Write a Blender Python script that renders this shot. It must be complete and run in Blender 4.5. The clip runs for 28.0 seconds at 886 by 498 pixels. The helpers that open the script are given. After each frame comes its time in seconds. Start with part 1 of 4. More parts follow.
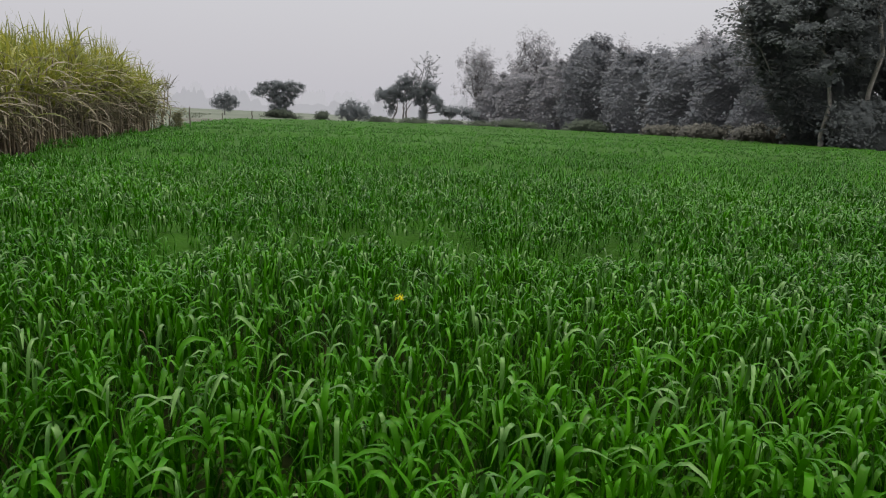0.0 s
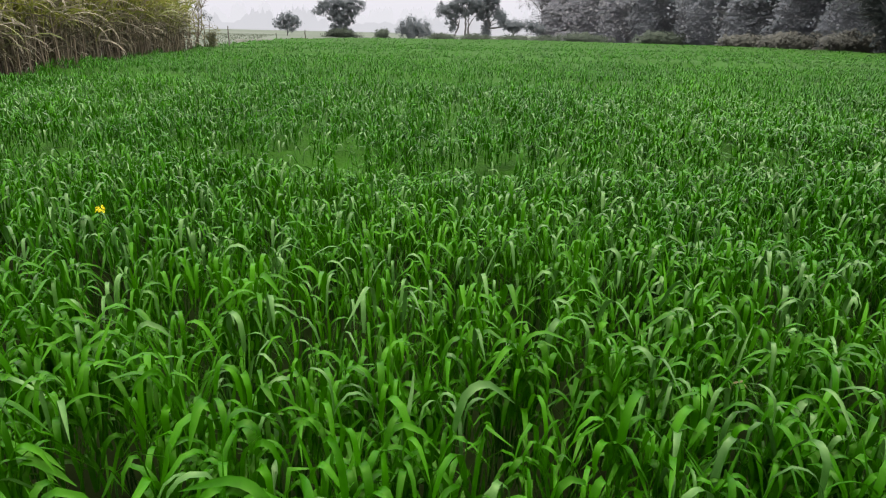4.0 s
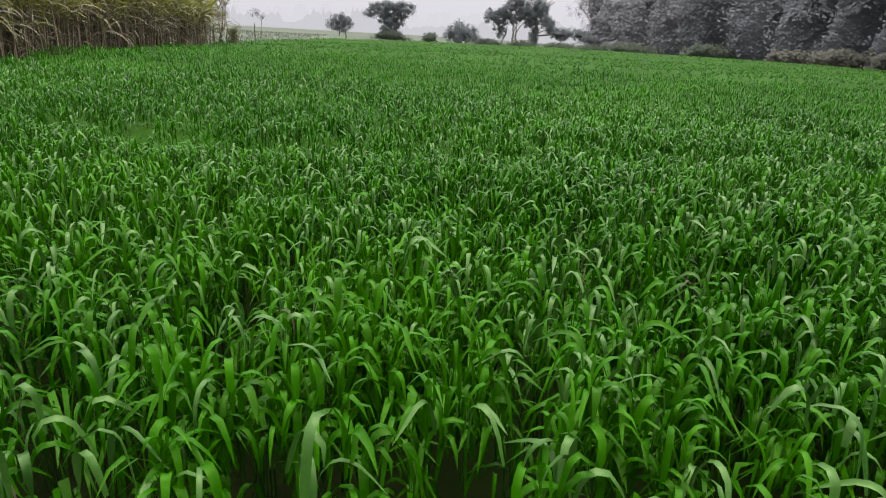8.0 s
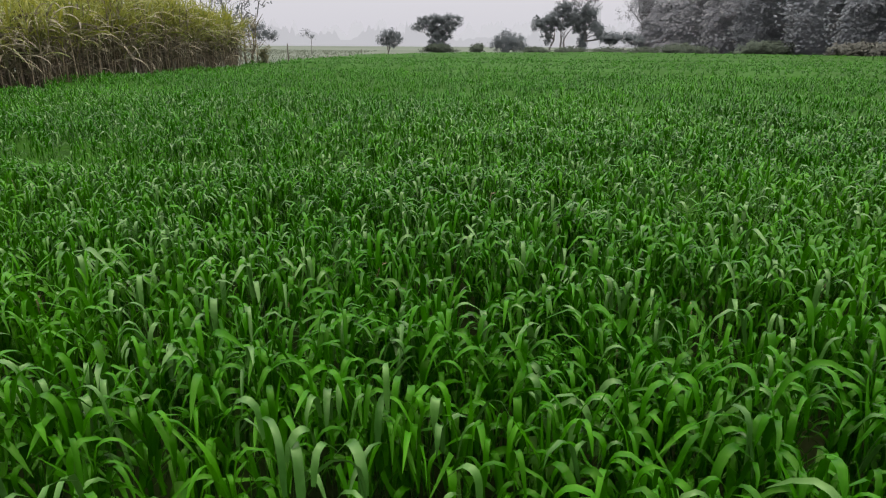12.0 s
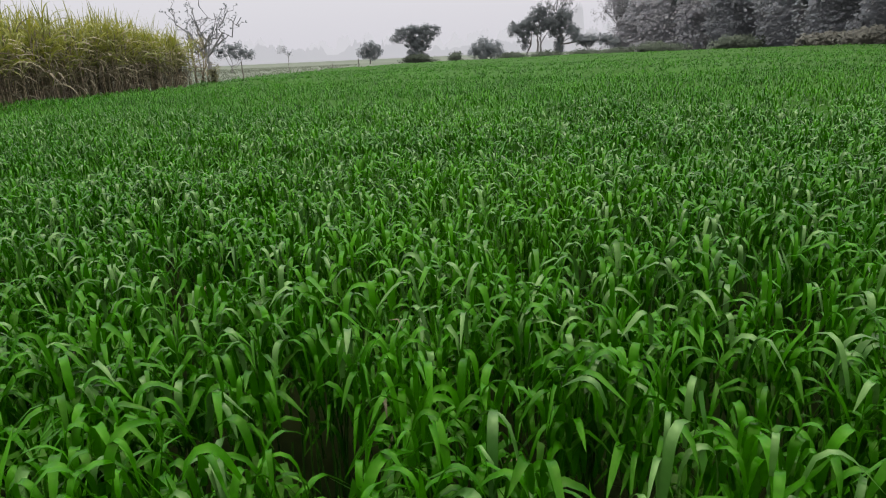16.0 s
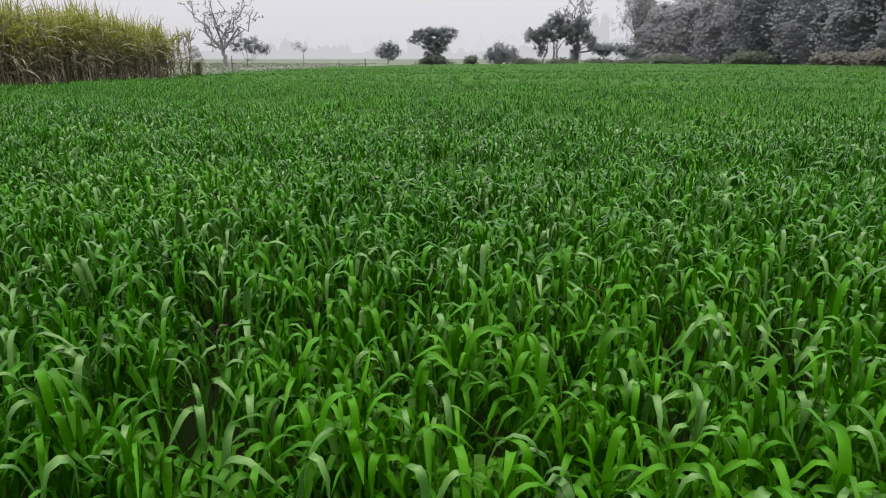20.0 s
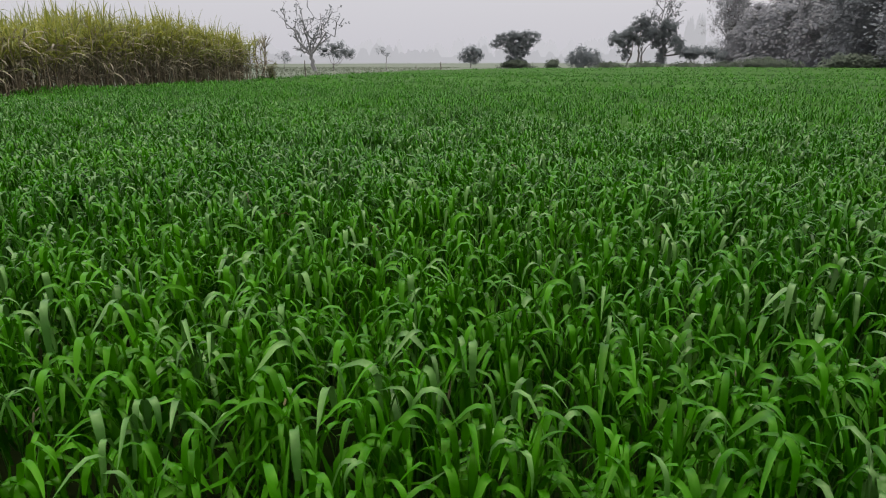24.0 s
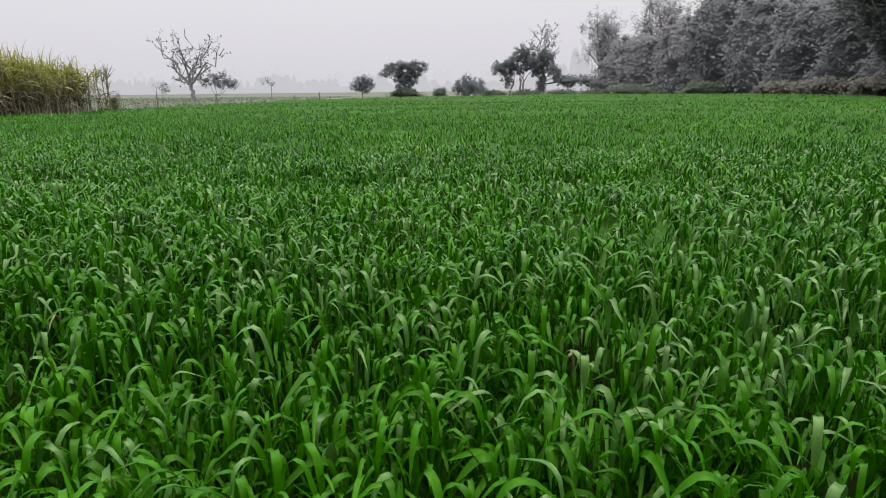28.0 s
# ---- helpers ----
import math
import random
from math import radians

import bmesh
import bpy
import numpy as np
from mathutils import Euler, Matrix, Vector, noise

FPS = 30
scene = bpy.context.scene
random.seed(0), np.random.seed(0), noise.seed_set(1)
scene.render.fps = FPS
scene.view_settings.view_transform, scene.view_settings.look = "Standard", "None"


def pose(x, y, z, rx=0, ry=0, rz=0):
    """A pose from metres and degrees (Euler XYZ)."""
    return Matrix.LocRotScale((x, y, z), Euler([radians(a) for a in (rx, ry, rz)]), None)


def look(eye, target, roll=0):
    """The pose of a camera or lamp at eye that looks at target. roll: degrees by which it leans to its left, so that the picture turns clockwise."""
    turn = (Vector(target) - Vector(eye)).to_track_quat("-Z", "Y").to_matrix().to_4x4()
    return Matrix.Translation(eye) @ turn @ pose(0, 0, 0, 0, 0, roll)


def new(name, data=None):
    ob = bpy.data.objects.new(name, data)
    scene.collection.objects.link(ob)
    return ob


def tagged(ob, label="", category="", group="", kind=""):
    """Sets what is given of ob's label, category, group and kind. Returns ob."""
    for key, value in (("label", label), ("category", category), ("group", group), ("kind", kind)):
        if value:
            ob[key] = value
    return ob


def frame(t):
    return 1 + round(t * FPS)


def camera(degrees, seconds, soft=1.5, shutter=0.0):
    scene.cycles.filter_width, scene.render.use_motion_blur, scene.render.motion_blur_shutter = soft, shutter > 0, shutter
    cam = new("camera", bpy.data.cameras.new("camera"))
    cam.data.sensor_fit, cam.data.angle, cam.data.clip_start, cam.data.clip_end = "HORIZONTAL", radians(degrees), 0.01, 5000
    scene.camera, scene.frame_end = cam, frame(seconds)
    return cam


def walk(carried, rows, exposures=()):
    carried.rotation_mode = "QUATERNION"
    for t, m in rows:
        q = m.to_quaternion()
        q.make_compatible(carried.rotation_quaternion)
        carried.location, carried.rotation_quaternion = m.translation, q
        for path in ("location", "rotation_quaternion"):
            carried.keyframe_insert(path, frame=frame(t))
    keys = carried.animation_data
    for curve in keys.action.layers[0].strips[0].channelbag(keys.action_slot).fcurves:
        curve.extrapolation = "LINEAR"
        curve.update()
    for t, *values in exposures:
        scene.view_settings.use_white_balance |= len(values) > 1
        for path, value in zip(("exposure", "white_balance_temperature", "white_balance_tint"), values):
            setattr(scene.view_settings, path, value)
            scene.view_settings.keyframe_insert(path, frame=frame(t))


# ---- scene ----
cam = camera(70.65, 28.0, soft=1.1)
PATH = [
    (0, (0.000, -0.002, 1.446), (0.101, 4.892, 0.427), 2.68),
    (0.5, (0.138, 0.065, 1.386), (-0.085, 4.957, 0.377), 3.47),
    (1, (0.302, 0.164, 1.382), (-0.246, 5.014, 0.298), 3.00),
    (1.5, (0.450, 0.224, 1.386), (-0.107, 5.020, 0.089), 2.44),
    (2, (0.671, 0.231, 1.381), (0.136, 5.012, 0.016), 1.89),
    (2.5, (0.850, 0.248, 1.383), (0.369, 5.018, -0.039), 1.59),
    (3, (1.044, 0.318, 1.368), (0.618, 5.066, -0.138), 0.74),
    (3.5, (1.237, 0.377, 1.385), (0.818, 5.103, -0.191), 0.81),
    (5.5, (2.469, 0.088, 1.323), (1.981, 4.756, -0.401), 3.73),
    (6, (2.696, 0.030, 1.363), (2.174, 4.704, -0.336), 3.57),
    (6.5, (2.888, -0.006, 1.382), (2.295, 4.668, -0.293), 2.99),
    (7, (3.126, 0.007, 1.376), (2.430, 4.682, -0.255), 3.05),
    (7.5, (3.340, 0.032, 1.375), (2.571, 4.692, -0.264), 3.04),
    (8, (3.594, 0.047, 1.381), (2.813, 4.716, -0.230), 3.25),
    (8.5, (3.837, 0.080, 1.390), (3.029, 4.740, -0.232), 2.88),
    (9, (4.025, 0.120, 1.401), (3.187, 4.778, -0.212), 1.93),
    (9.5, (4.120, 0.160, 1.395), (3.170, 4.798, -0.215), 0.29),
    (10, (4.261, 0.146, 1.419), (3.166, 4.756, -0.178), -0.42),
    (10.5, (4.392, 0.162, 1.419), (3.208, 4.750, -0.177), -0.24),
    (11, (4.581, 0.259, 1.404), (3.363, 4.842, -0.180), 0.35),
    (11.5, (4.747, 0.345, 1.398), (3.519, 4.931, -0.171), 0.45),
    (12, (4.942, 0.402, 1.397), (3.698, 4.991, -0.150), 0.36),
    (12.5, (5.158, 0.448, 1.390), (3.893, 5.038, -0.137), 0.51),
    (13, (5.392, 0.556, 1.357), (4.104, 5.139, -0.168), 0.41),
    (13.5, (5.631, 0.637, 1.385), (4.328, 5.224, -0.120), 0.06),
    (15.5, (6.635, 0.601, 1.342), (5.380, 5.209, -0.139), -2.30),
    (16, (6.853, 0.662, 1.342), (5.618, 5.275, -0.138), -2.54),
    (16.5, (7.089, 0.711, 1.345), (5.869, 5.333, -0.122), -2.04),
    (17, (7.362, 0.781, 1.328), (6.139, 5.403, -0.133), -1.29),
    (17.5, (7.613, 0.848, 1.332), (6.388, 5.474, -0.119), -1.01),
    (18, (7.914, 0.867, 1.351), (6.697, 5.495, -0.097), -0.75),
    (18.5, (8.169, 0.915, 1.347), (6.961, 5.546, -0.100), -0.50),
    (19, (8.422, 0.984, 1.350), (7.206, 5.615, -0.090), -0.31),
    (19.5, (8.669, 1.049, 1.347), (7.427, 5.669, -0.105), -0.41),
    (20, (8.927, 1.091, 1.348), (7.564, 5.675, -0.112), -0.02),
    (20.5, (9.159, 1.135, 1.329), (7.643, 5.667, -0.142), 1.20),
    (22.5, (9.918, 0.783, 1.348), (7.918, 5.102, -0.184), -1.05),
    (23, (10.139, 0.711, 1.354), (8.150, 5.034, -0.180), -1.91),
    (23.5, (10.404, 0.683, 1.347), (8.413, 5.029, -0.118), -1.37),
    (24, (10.696, 0.704, 1.336), (8.718, 5.068, -0.095), -0.14),
    (24.5, (10.988, 0.779, 1.356), (9.015, 5.149, -0.062), 0.44),
    (25, (11.310, 0.831, 1.368), (9.348, 5.213, -0.029), 0.41),
    (25.5, (11.587, 0.917, 1.363), (9.653, 5.314, -0.025), 0.40),
    (26, (11.882, 1.019, 1.381), (9.951, 5.425, 0.016), -0.04),
    (26.5, (12.201, 1.068, 1.395), (10.288, 5.492, 0.064), -0.67),
    (27, (12.502, 1.126, 1.388), (10.653, 5.593, 0.116), -0.73),
    (27.5, (12.838, 1.201, 1.364), (11.333, 5.811, 0.146), -0.46),
    (28, (13.153, 1.261, 1.349), (11.833, 5.924, 0.120), -0.61),
]
EXPOSURES = [(0.0, -0.15), (0.6, 0.0), (1.2, 0.2), (3.0, 0.45), (5.5, 0.5), (6.3, 0.3), (9.5, 0.28), (12.0, 0.15), (17.0, 0.2), (20.0, 0.25), (22.5, 0.3), (23.2, 0.0), (25.0, 0.0), (27.0, 0.05), (28.0, 0.2)]
walk(cam, [(t, look(eye, target, roll)) for t, eye, target, roll in PATH], EXPOSURES)

# ---- world, sun, exposure ----
world = bpy.data.worlds.new("overcast_sky")
scene.world = world
world.use_nodes = True
wn, wl = world.node_tree.nodes, world.node_tree.links
wn.clear()
w_out = wn.new("ShaderNodeOutputWorld")
w_bg = wn.new("ShaderNodeBackground")
w_bg.inputs["Strength"].default_value = 1.0
sky = wn.new("ShaderNodeTexSky")
sky.sky_type = "NISHITA"
sky.sun_disc = False
sky.sun_elevation, sky.sun_rotation = radians(75), radians(15)
sky.air_density, sky.dust_density = 2.0, 6.0
sky_dim = wn.new("ShaderNodeVectorMath")
sky_dim.operation = "SCALE"
sky_dim.inputs["Scale"].default_value = 0.1
tc = wn.new("ShaderNodeTexCoord")
sep = wn.new("ShaderNodeSeparateXYZ")
rise = wn.new("ShaderNodeValToRGB")
rise.color_ramp.elements[0].position, rise.color_ramp.elements[0].color = 0.0, (0.625, 0.612, 0.665, 1)
rise.color_ramp.elements[1].position, rise.color_ramp.elements[1].color = 0.9, (3.3, 3.25, 3.24, 1)
mid = rise.color_ramp.elements.new(0.22)
mid.color = (0.735, 0.73, 0.77, 1)
high = rise.color_ramp.elements.new(0.5)
high.color = (1.35, 1.34, 1.36, 1)
w_mix = wn.new("ShaderNodeMix")
w_mix.data_type = "RGBA"
w_mix.inputs["Factor"].default_value = 0.93
wl.new(sky.outputs["Color"], sky_dim.inputs[0])
wl.new(tc.outputs["Generated"], sep.inputs[0])
wl.new(sep.outputs["Z"], rise.inputs["Fac"])
wl.new(sky_dim.outputs["Vector"], w_mix.inputs["A"])
wl.new(rise.outputs["Color"], w_mix.inputs["B"])
wl.new(w_mix.outputs["Result"], w_bg.inputs["Color"])
wl.new(w_bg.outputs[0], w_out.inputs["Surface"])

sun_data = bpy.data.lights.new("sun", "SUN")
sun_data.energy, sun_data.angle, sun_data.color = 1.0, radians(40), (1.0, 0.97, 0.93)
sun = new("sun", sun_data)
sun.matrix_world = look((3, 10, 40), (0, 0, 0))


# ---- materials ----
def noise_node(nodes, links, coord, scale, detail=3.0):
    n = nodes.new("ShaderNodeTexNoise")
    n.inputs["Scale"].default_value, n.inputs["Detail"].default_value = scale, detail
    links.new(coord, n.inputs["Vector"])
    return n.outputs["Fac"]


def ramp(nodes, links, fac, stops):
    r = nodes.new("ShaderNodeValToRGB")
    while len(r.color_ramp.elements) < len(stops):
        r.color_ramp.elements.new(0.5)
    for e, (p, col) in zip(r.color_ramp.elements, stops):
        e.position, e.color = p, (*col, 1)
    links.new(fac, r.inputs["Fac"])
    return r.outputs["Color"]


def blend(nodes, links, a, b, fac, mode="MIX"):
    m = nodes.new("ShaderNodeMix")
    m.data_type, m.blend_type = "RGBA", mode
    for sock, val in (("A", a), ("B", b), ("Factor", fac)):
        if isinstance(val, (int, float)):
            m.inputs[sock].default_value = val
        elif isinstance(val, tuple):
            m.inputs[sock].default_value = (*val, 1)
        else:
            links.new(val, m.inputs[sock])
    return m.outputs["Result"]


def material(name, low, high, rough=0.6, grain=8.0, patch=0.6, spec=0.4, through_light=0.0, through_col=None, sheen=0.0,
             islands=None, bump=0.0, patches=None, spec_tint=None):
    """A procedural surface: two tones by fine grain, broad patches, an own tone for each island, light let through for leaves."""
    m = bpy.data.materials.new(name)
    m.use_nodes = True
    nodes, links = m.node_tree.nodes, m.node_tree.links
    p = nodes["Principled BSDF"]
    geo = nodes.new("ShaderNodeNewGeometry")
    fine = noise_node(nodes, links, geo.outputs["Position"], grain)
    col = ramp(nodes, links, fine, [(0.3, low), (0.7, high)])
    broad = noise_node(nodes, links, geo.outputs["Position"], patch, 4.0)
    if patches:
        fac = ramp(nodes, links, broad, [(0.42, (0, 0, 0)), (0.62, (1, 1, 1))])
        col = blend(nodes, links, col, patches, fac)
    if islands:
        own = ramp(nodes, links, geo.outputs["Random Per Island"], [(i / (len(islands) - 1), c) for i, c in enumerate(islands)])
        col = blend(nodes, links, col, own, 1.0, "MULTIPLY")
    shade = ramp(nodes, links, broad, [(0.3, (0.82, 0.82, 0.82)), (0.7, (1.12, 1.12, 1.12))])
    col = blend(nodes, links, col, shade, 1.0, "MULTIPLY")
    links.new(col, p.inputs["Base Color"])
    p.inputs["Roughness"].default_value = rough
    p.inputs["Specular IOR Level"].default_value = spec
    if spec_tint:
        p.inputs["Specular Tint"].default_value = (*spec_tint, 1)
    if sheen:
        p.inputs["Sheen Weight"].default_value = sheen
        p.inputs["Sheen Roughness"].default_value = 0.6
    if bump:
        b = nodes.new("ShaderNodeBump")
        b.inputs["Strength"].default_value, b.inputs["Distance"].default_value = 0.6, bump
        links.new(fine, b.inputs["Height"])
        links.new(b.outputs["Normal"], p.inputs["Normal"])
    if through_light:
        tr = nodes.new("ShaderNodeBsdfTranslucent")
        if through_col:
            links.new(blend(nodes, links, col, through_col, 1.0, "MULTIPLY"), tr.inputs["Color"])
        else:
            links.new(col, tr.inputs["Color"])
        mix = nodes.new("ShaderNodeMixShader")
        mix.inputs["Fac"].default_value = through_light
        links.new(p.outputs[0], mix.inputs[1])
        links.new(tr.outputs[0], mix.inputs[2])
        links.new(mix.outputs[0], nodes["Material Output"].inputs["Surface"])
    return m


LEAF_TONES = [(0.58, 0.62, 0.7), (0.93, 0.95, 1.0), (1.32, 1.22, 1.0)]
M_WHEAT = material("wheat_leaf", (0.0140, 0.089, 0.0003), (0.0235, 0.126, 0.0006), rough=0.32, grain=60, patch=0.35, spec=0.23,
                   through_light=0.16, through_col=(1.5, 1.5, 0.3), islands=LEAF_TONES, patches=(0.025, 0.117, 0.0006), spec_tint=(0.72, 1.0, 0.3))
# dewy tone that also holds the sky's sheen on arched leaves
M_WHEAT_DEW_SHEEN = material("dew_sheen_wheat_leaf", (0.034, 0.104, 0.014), (0.050, 0.134, 0.022), rough=0.32, grain=60, patch=0.35, spec=0.55,
                       through_light=0.15, islands=[(0.7, 0.8, 0.75), (1, 1, 1), (1.3, 1.2, 1.25)], spec_tint=(0.85, 1.0, 0.55))
M_SWARD = material("wheat_leaf_mass", (0.014, 0.053, 0.0010), (0.026, 0.079, 0.0020), rough=0.8, grain=9, patch=0.22, spec=0.08,
                   patches=(0.022, 0.071, 0.0036), bump=0.05)
M_WHEAT_STEM = material("wheat_stem", (0.012, 0.055, 0.001), (0.02, 0.075, 0.002), rough=0.6, spec=0.2, grain=40, islands=LEAF_TONES)
M_WHEAT_DRY = material("wheat_dry_leaf", (0.11, 0.092, 0.042), (0.16, 0.138, 0.066), rough=0.7, grain=60, through_light=0.2, islands=LEAF_TONES)
# near black: the shade in the gaps of the crop is put into this colour
M_SHADED_SOIL = material("field_soil", (0.009, 0.013, 0.004), (0.015, 0.020, 0.006), rough=1.0, grain=9, patch=0.3, spec=0.0, bump=0.02,
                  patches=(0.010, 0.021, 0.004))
# ground mist is put into the grass colour, which is greyed for it
M_MIST_MEADOW = material("misted_meadow", (0.100, 0.116, 0.086), (0.126, 0.140, 0.110), rough=0.95, grain=0.6, patch=0.03, spec=0.05, patches=(0.122, 0.134, 0.106))
# tufts lightened close to the ground's tone, as mist would blend them
M_FALLOW = material("mist_pale_grass", (0.115, 0.132, 0.094), (0.150, 0.165, 0.124), rough=0.9, grain=3, patch=0.05, spec=0.05, through_light=0.4,
                    islands=[(0.88, 0.9, 0.9), (1, 1, 1), (1.12, 1.1, 1.06)])
M_CANE_LEAF = material("cane_green_leaf", (0.155, 0.172, 0.036), (0.25, 0.26, 0.072), rough=0.5, grain=20, patch=0.5, spec=0.4,
                       through_light=0.4, through_col=(1.1, 1.1, 0.6), islands=[(0.65, 0.72, 0.8), (1, 1, 1), (1.25, 1.15, 0.9)])
M_CANE_DRY = material("cane_dry_leaf", (0.170, 0.145, 0.102), (0.30, 0.265, 0.195), rough=0.75, grain=20, patch=0.5, spec=0.2,
                      through_light=0.2, islands=[(0.45, 0.42, 0.38), (0.9, 0.9, 0.9), (1.35, 1.35, 1.2)])
M_CANE_STALK = material("cane_stalk", (0.13, 0.100, 0.075), (0.27, 0.22, 0.165), rough=0.55, grain=12, patch=0.8, islands=[(0.5, 0.5, 0.5), (1.2, 1.15, 1.0)])
M_BUSH = material("olive_bush_leaf", (0.075, 0.08, 0.035), (0.12, 0.115, 0.055), rough=0.7, grain=10, patch=0.6, spec=0.2, through_light=0.2)
TREE_TONES = [(0.76, 0.78, 0.8), (0.98, 0.99, 1), (1.22, 1.2, 1.16)]
M_BARK = material("bark", (0.13, 0.12, 0.115), (0.20, 0.185, 0.175), rough=0.9, grain=6, patch=0.7, spec=0.2, bump=0.02)
# sheen greys the far bare trees in place of mist
M_BARK_GREY = material("misty_grey_bark", (0.12, 0.117, 0.118), (0.175, 0.171, 0.172), rough=0.9, grain=6, patch=0.7, spec=0.2, sheen=0.3)
M_BARK_PALE = material("pale_bark", (0.14, 0.1295, 0.1155), (0.203, 0.189, 0.168), rough=0.85, grain=5, patch=0.7, spec=0.2, bump=0.02)
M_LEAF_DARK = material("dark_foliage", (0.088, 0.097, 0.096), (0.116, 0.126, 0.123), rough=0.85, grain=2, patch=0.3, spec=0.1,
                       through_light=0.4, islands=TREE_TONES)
# haze before the wood is put into this leaf colour
M_LEAF_HAZE = material("haze_grey_foliage", (0.210, 0.216, 0.230), (0.245, 0.250, 0.264), rough=0.9, grain=2, patch=0.2, spec=0.05,
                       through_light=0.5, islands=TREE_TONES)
# lone far trees: leaf green greyed and lightened in place of haze
M_LEAF_LONE = material("haze_green_foliage", (0.165, 0.180, 0.184), (0.195, 0.210, 0.214), rough=0.9, grain=2, patch=0.2, spec=0.05,
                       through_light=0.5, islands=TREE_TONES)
# farthest crowns: lighter still, with more of the haze in the base colour
M_LEAF_PALE = material("haze_pale_foliage", (0.292, 0.288, 0.303), (0.328, 0.322, 0.337), rough=0.9, grain=2, patch=0.15, spec=0.05,
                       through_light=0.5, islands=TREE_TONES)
M_SCRUB = material("dull_green_scrub", (0.078, 0.094, 0.066), (0.104, 0.122, 0.090), rough=0.85, grain=3, patch=0.3, spec=0.1,
                   through_light=0.3, islands=TREE_TONES)
M_LEAF_BROWN = material("brown_scrub_leaf", (0.068, 0.066, 0.050), (0.092, 0.088, 0.068), rough=0.7, grain=3, patch=0.4, spec=0.3,
                        through_light=0.15, islands=TREE_TONES)
M_BANK = material("dry_earth", (0.105, 0.104, 0.084), (0.14, 0.138, 0.115), rough=0.95, grain=5, patch=0.6, spec=0.1, bump=0.03)
M_POST = material("weathered_post", (0.07, 0.06, 0.05), (0.14, 0.12, 0.10), rough=0.85, grain=25, bump=0.003)
M_PETAL = material("mustard_petal", (0.66, 0.53, 0.003), (0.78, 0.65, 0.006), rough=0.55, grain=90, spec=0.3, through_light=0.3)
M_BUD = material("mustard_bud", (0.36, 0.38, 0.02), (0.50, 0.50, 0.03), rough=0.5, grain=90, through_light=0.15)
M_MSTEM = material("mustard_stem", (0.085, 0.19, 0.022), (0.125, 0.245, 0.035), rough=0.5, grain=60)
M_MLEAF = material("mustard_leaf", (0.060, 0.17, 0.018), (0.095, 0.225, 0.03), rough=0.5, grain=50, through_light=0.3)


# ---- mesh helpers ----
def raw_mesh(name, verts, quads, mat, smooth=True):
    """A mesh from arrays of vertices (n, 3) and of faces (m, 3 or 4)."""
    verts, quads = np.asarray(verts, np.float32), np.asarray(quads, np.int32)
    me = bpy.data.meshes.new(name)
    k = quads.shape[1]
    me.vertices.add(len(verts))
    me.vertices.foreach_set("co", verts.ravel())
    me.loops.add(quads.size)
    me.loops.foreach_set("vertex_index", quads.ravel())
    me.polygons.add(len(quads))
    me.polygons.foreach_set("loop_start", np.arange(0, quads.size, k, dtype=np.int32))
    me.polygons.foreach_set("use_smooth", np.full(len(quads), smooth))
    me.update(calc_edges=True)
    me.validate()
    me.materials.append(mat)
    return me


def part_raw(name, verts, quads, mat, parent, label="", smooth=True):
    ob = new(name, raw_mesh(name, verts, quads, mat, smooth))
    ob.parent = parent
    if label:
        tagged(ob, label)
    return ob


def blades(rng, base, az, length, width, elev, bend, segs, twist=0.25, curl=1.4, taper=None, mid=None, span=0.5):
    """Arching leaf strips: spine points, bent over from a first elevation, with a width that narrows to the tip."""
    n = len(base)
    k = np.arange(segs + 1) / segs
    prof = np.interp(k, [0, 0.25, 0.6, 0.85, 1], [0.55, 1, 0.95, 0.55, 0.06] if taper is None else taper)
    along = k[None, :-1] + 0.5 / segs
    if mid is None:
        el = elev[:, None] - bend[:, None] * along ** curl
    else:
        f = np.clip((along - mid[:, None]) / span + 0.5, 0, 1)
        el = elev[:, None] - bend[:, None] * (f * f * (3 - 2 * f) * 0.85 + 0.15 * along)
    turn = az[:, None] + rng.normal(0, 0.25, (n, 1)) * k[None, :-1]
    step = np.stack([np.cos(turn) * np.cos(el), np.sin(turn) * np.cos(el), np.sin(el)], -1) * (length / segs)[:, None, None]
    spine = np.concatenate([base[:, None], base[:, None] + np.cumsum(step, 1)], 1)
    roll = rng.normal(0, twist, (n, 1)) + rng.normal(0, twist * 1.4, (n, 1)) * k[None]
    azk = np.concatenate([turn, turn[:, -1:]], 1)
    side = np.stack([-np.sin(azk) * np.cos(roll), np.cos(azk) * np.cos(roll), np.sin(roll)], -1)
    off = side * (prof[None] * width[:, None] * 0.5)[..., None]
    verts = np.stack([spine - off, spine + off], 2).reshape(n, -1, 3)
    q = np.array([[2 * i, 2 * i + 1, 2 * i + 3, 2 * i + 2] for i in range(segs)])
    quads = (q[None] + (np.arange(n) * verts.shape[1])[:, None, None]).reshape(-1, 4)
    return verts.reshape(-1, 3), quads


def join(lists):
    vs, qs, off = [], [], 0
    for v, q in lists:
        vs.append(np.asarray(v, float).reshape(-1, 3))
        qs.append(np.asarray(q, int).reshape(-1, 4) + off)
        off += len(vs[-1])
    return np.concatenate(vs), np.concatenate(qs)


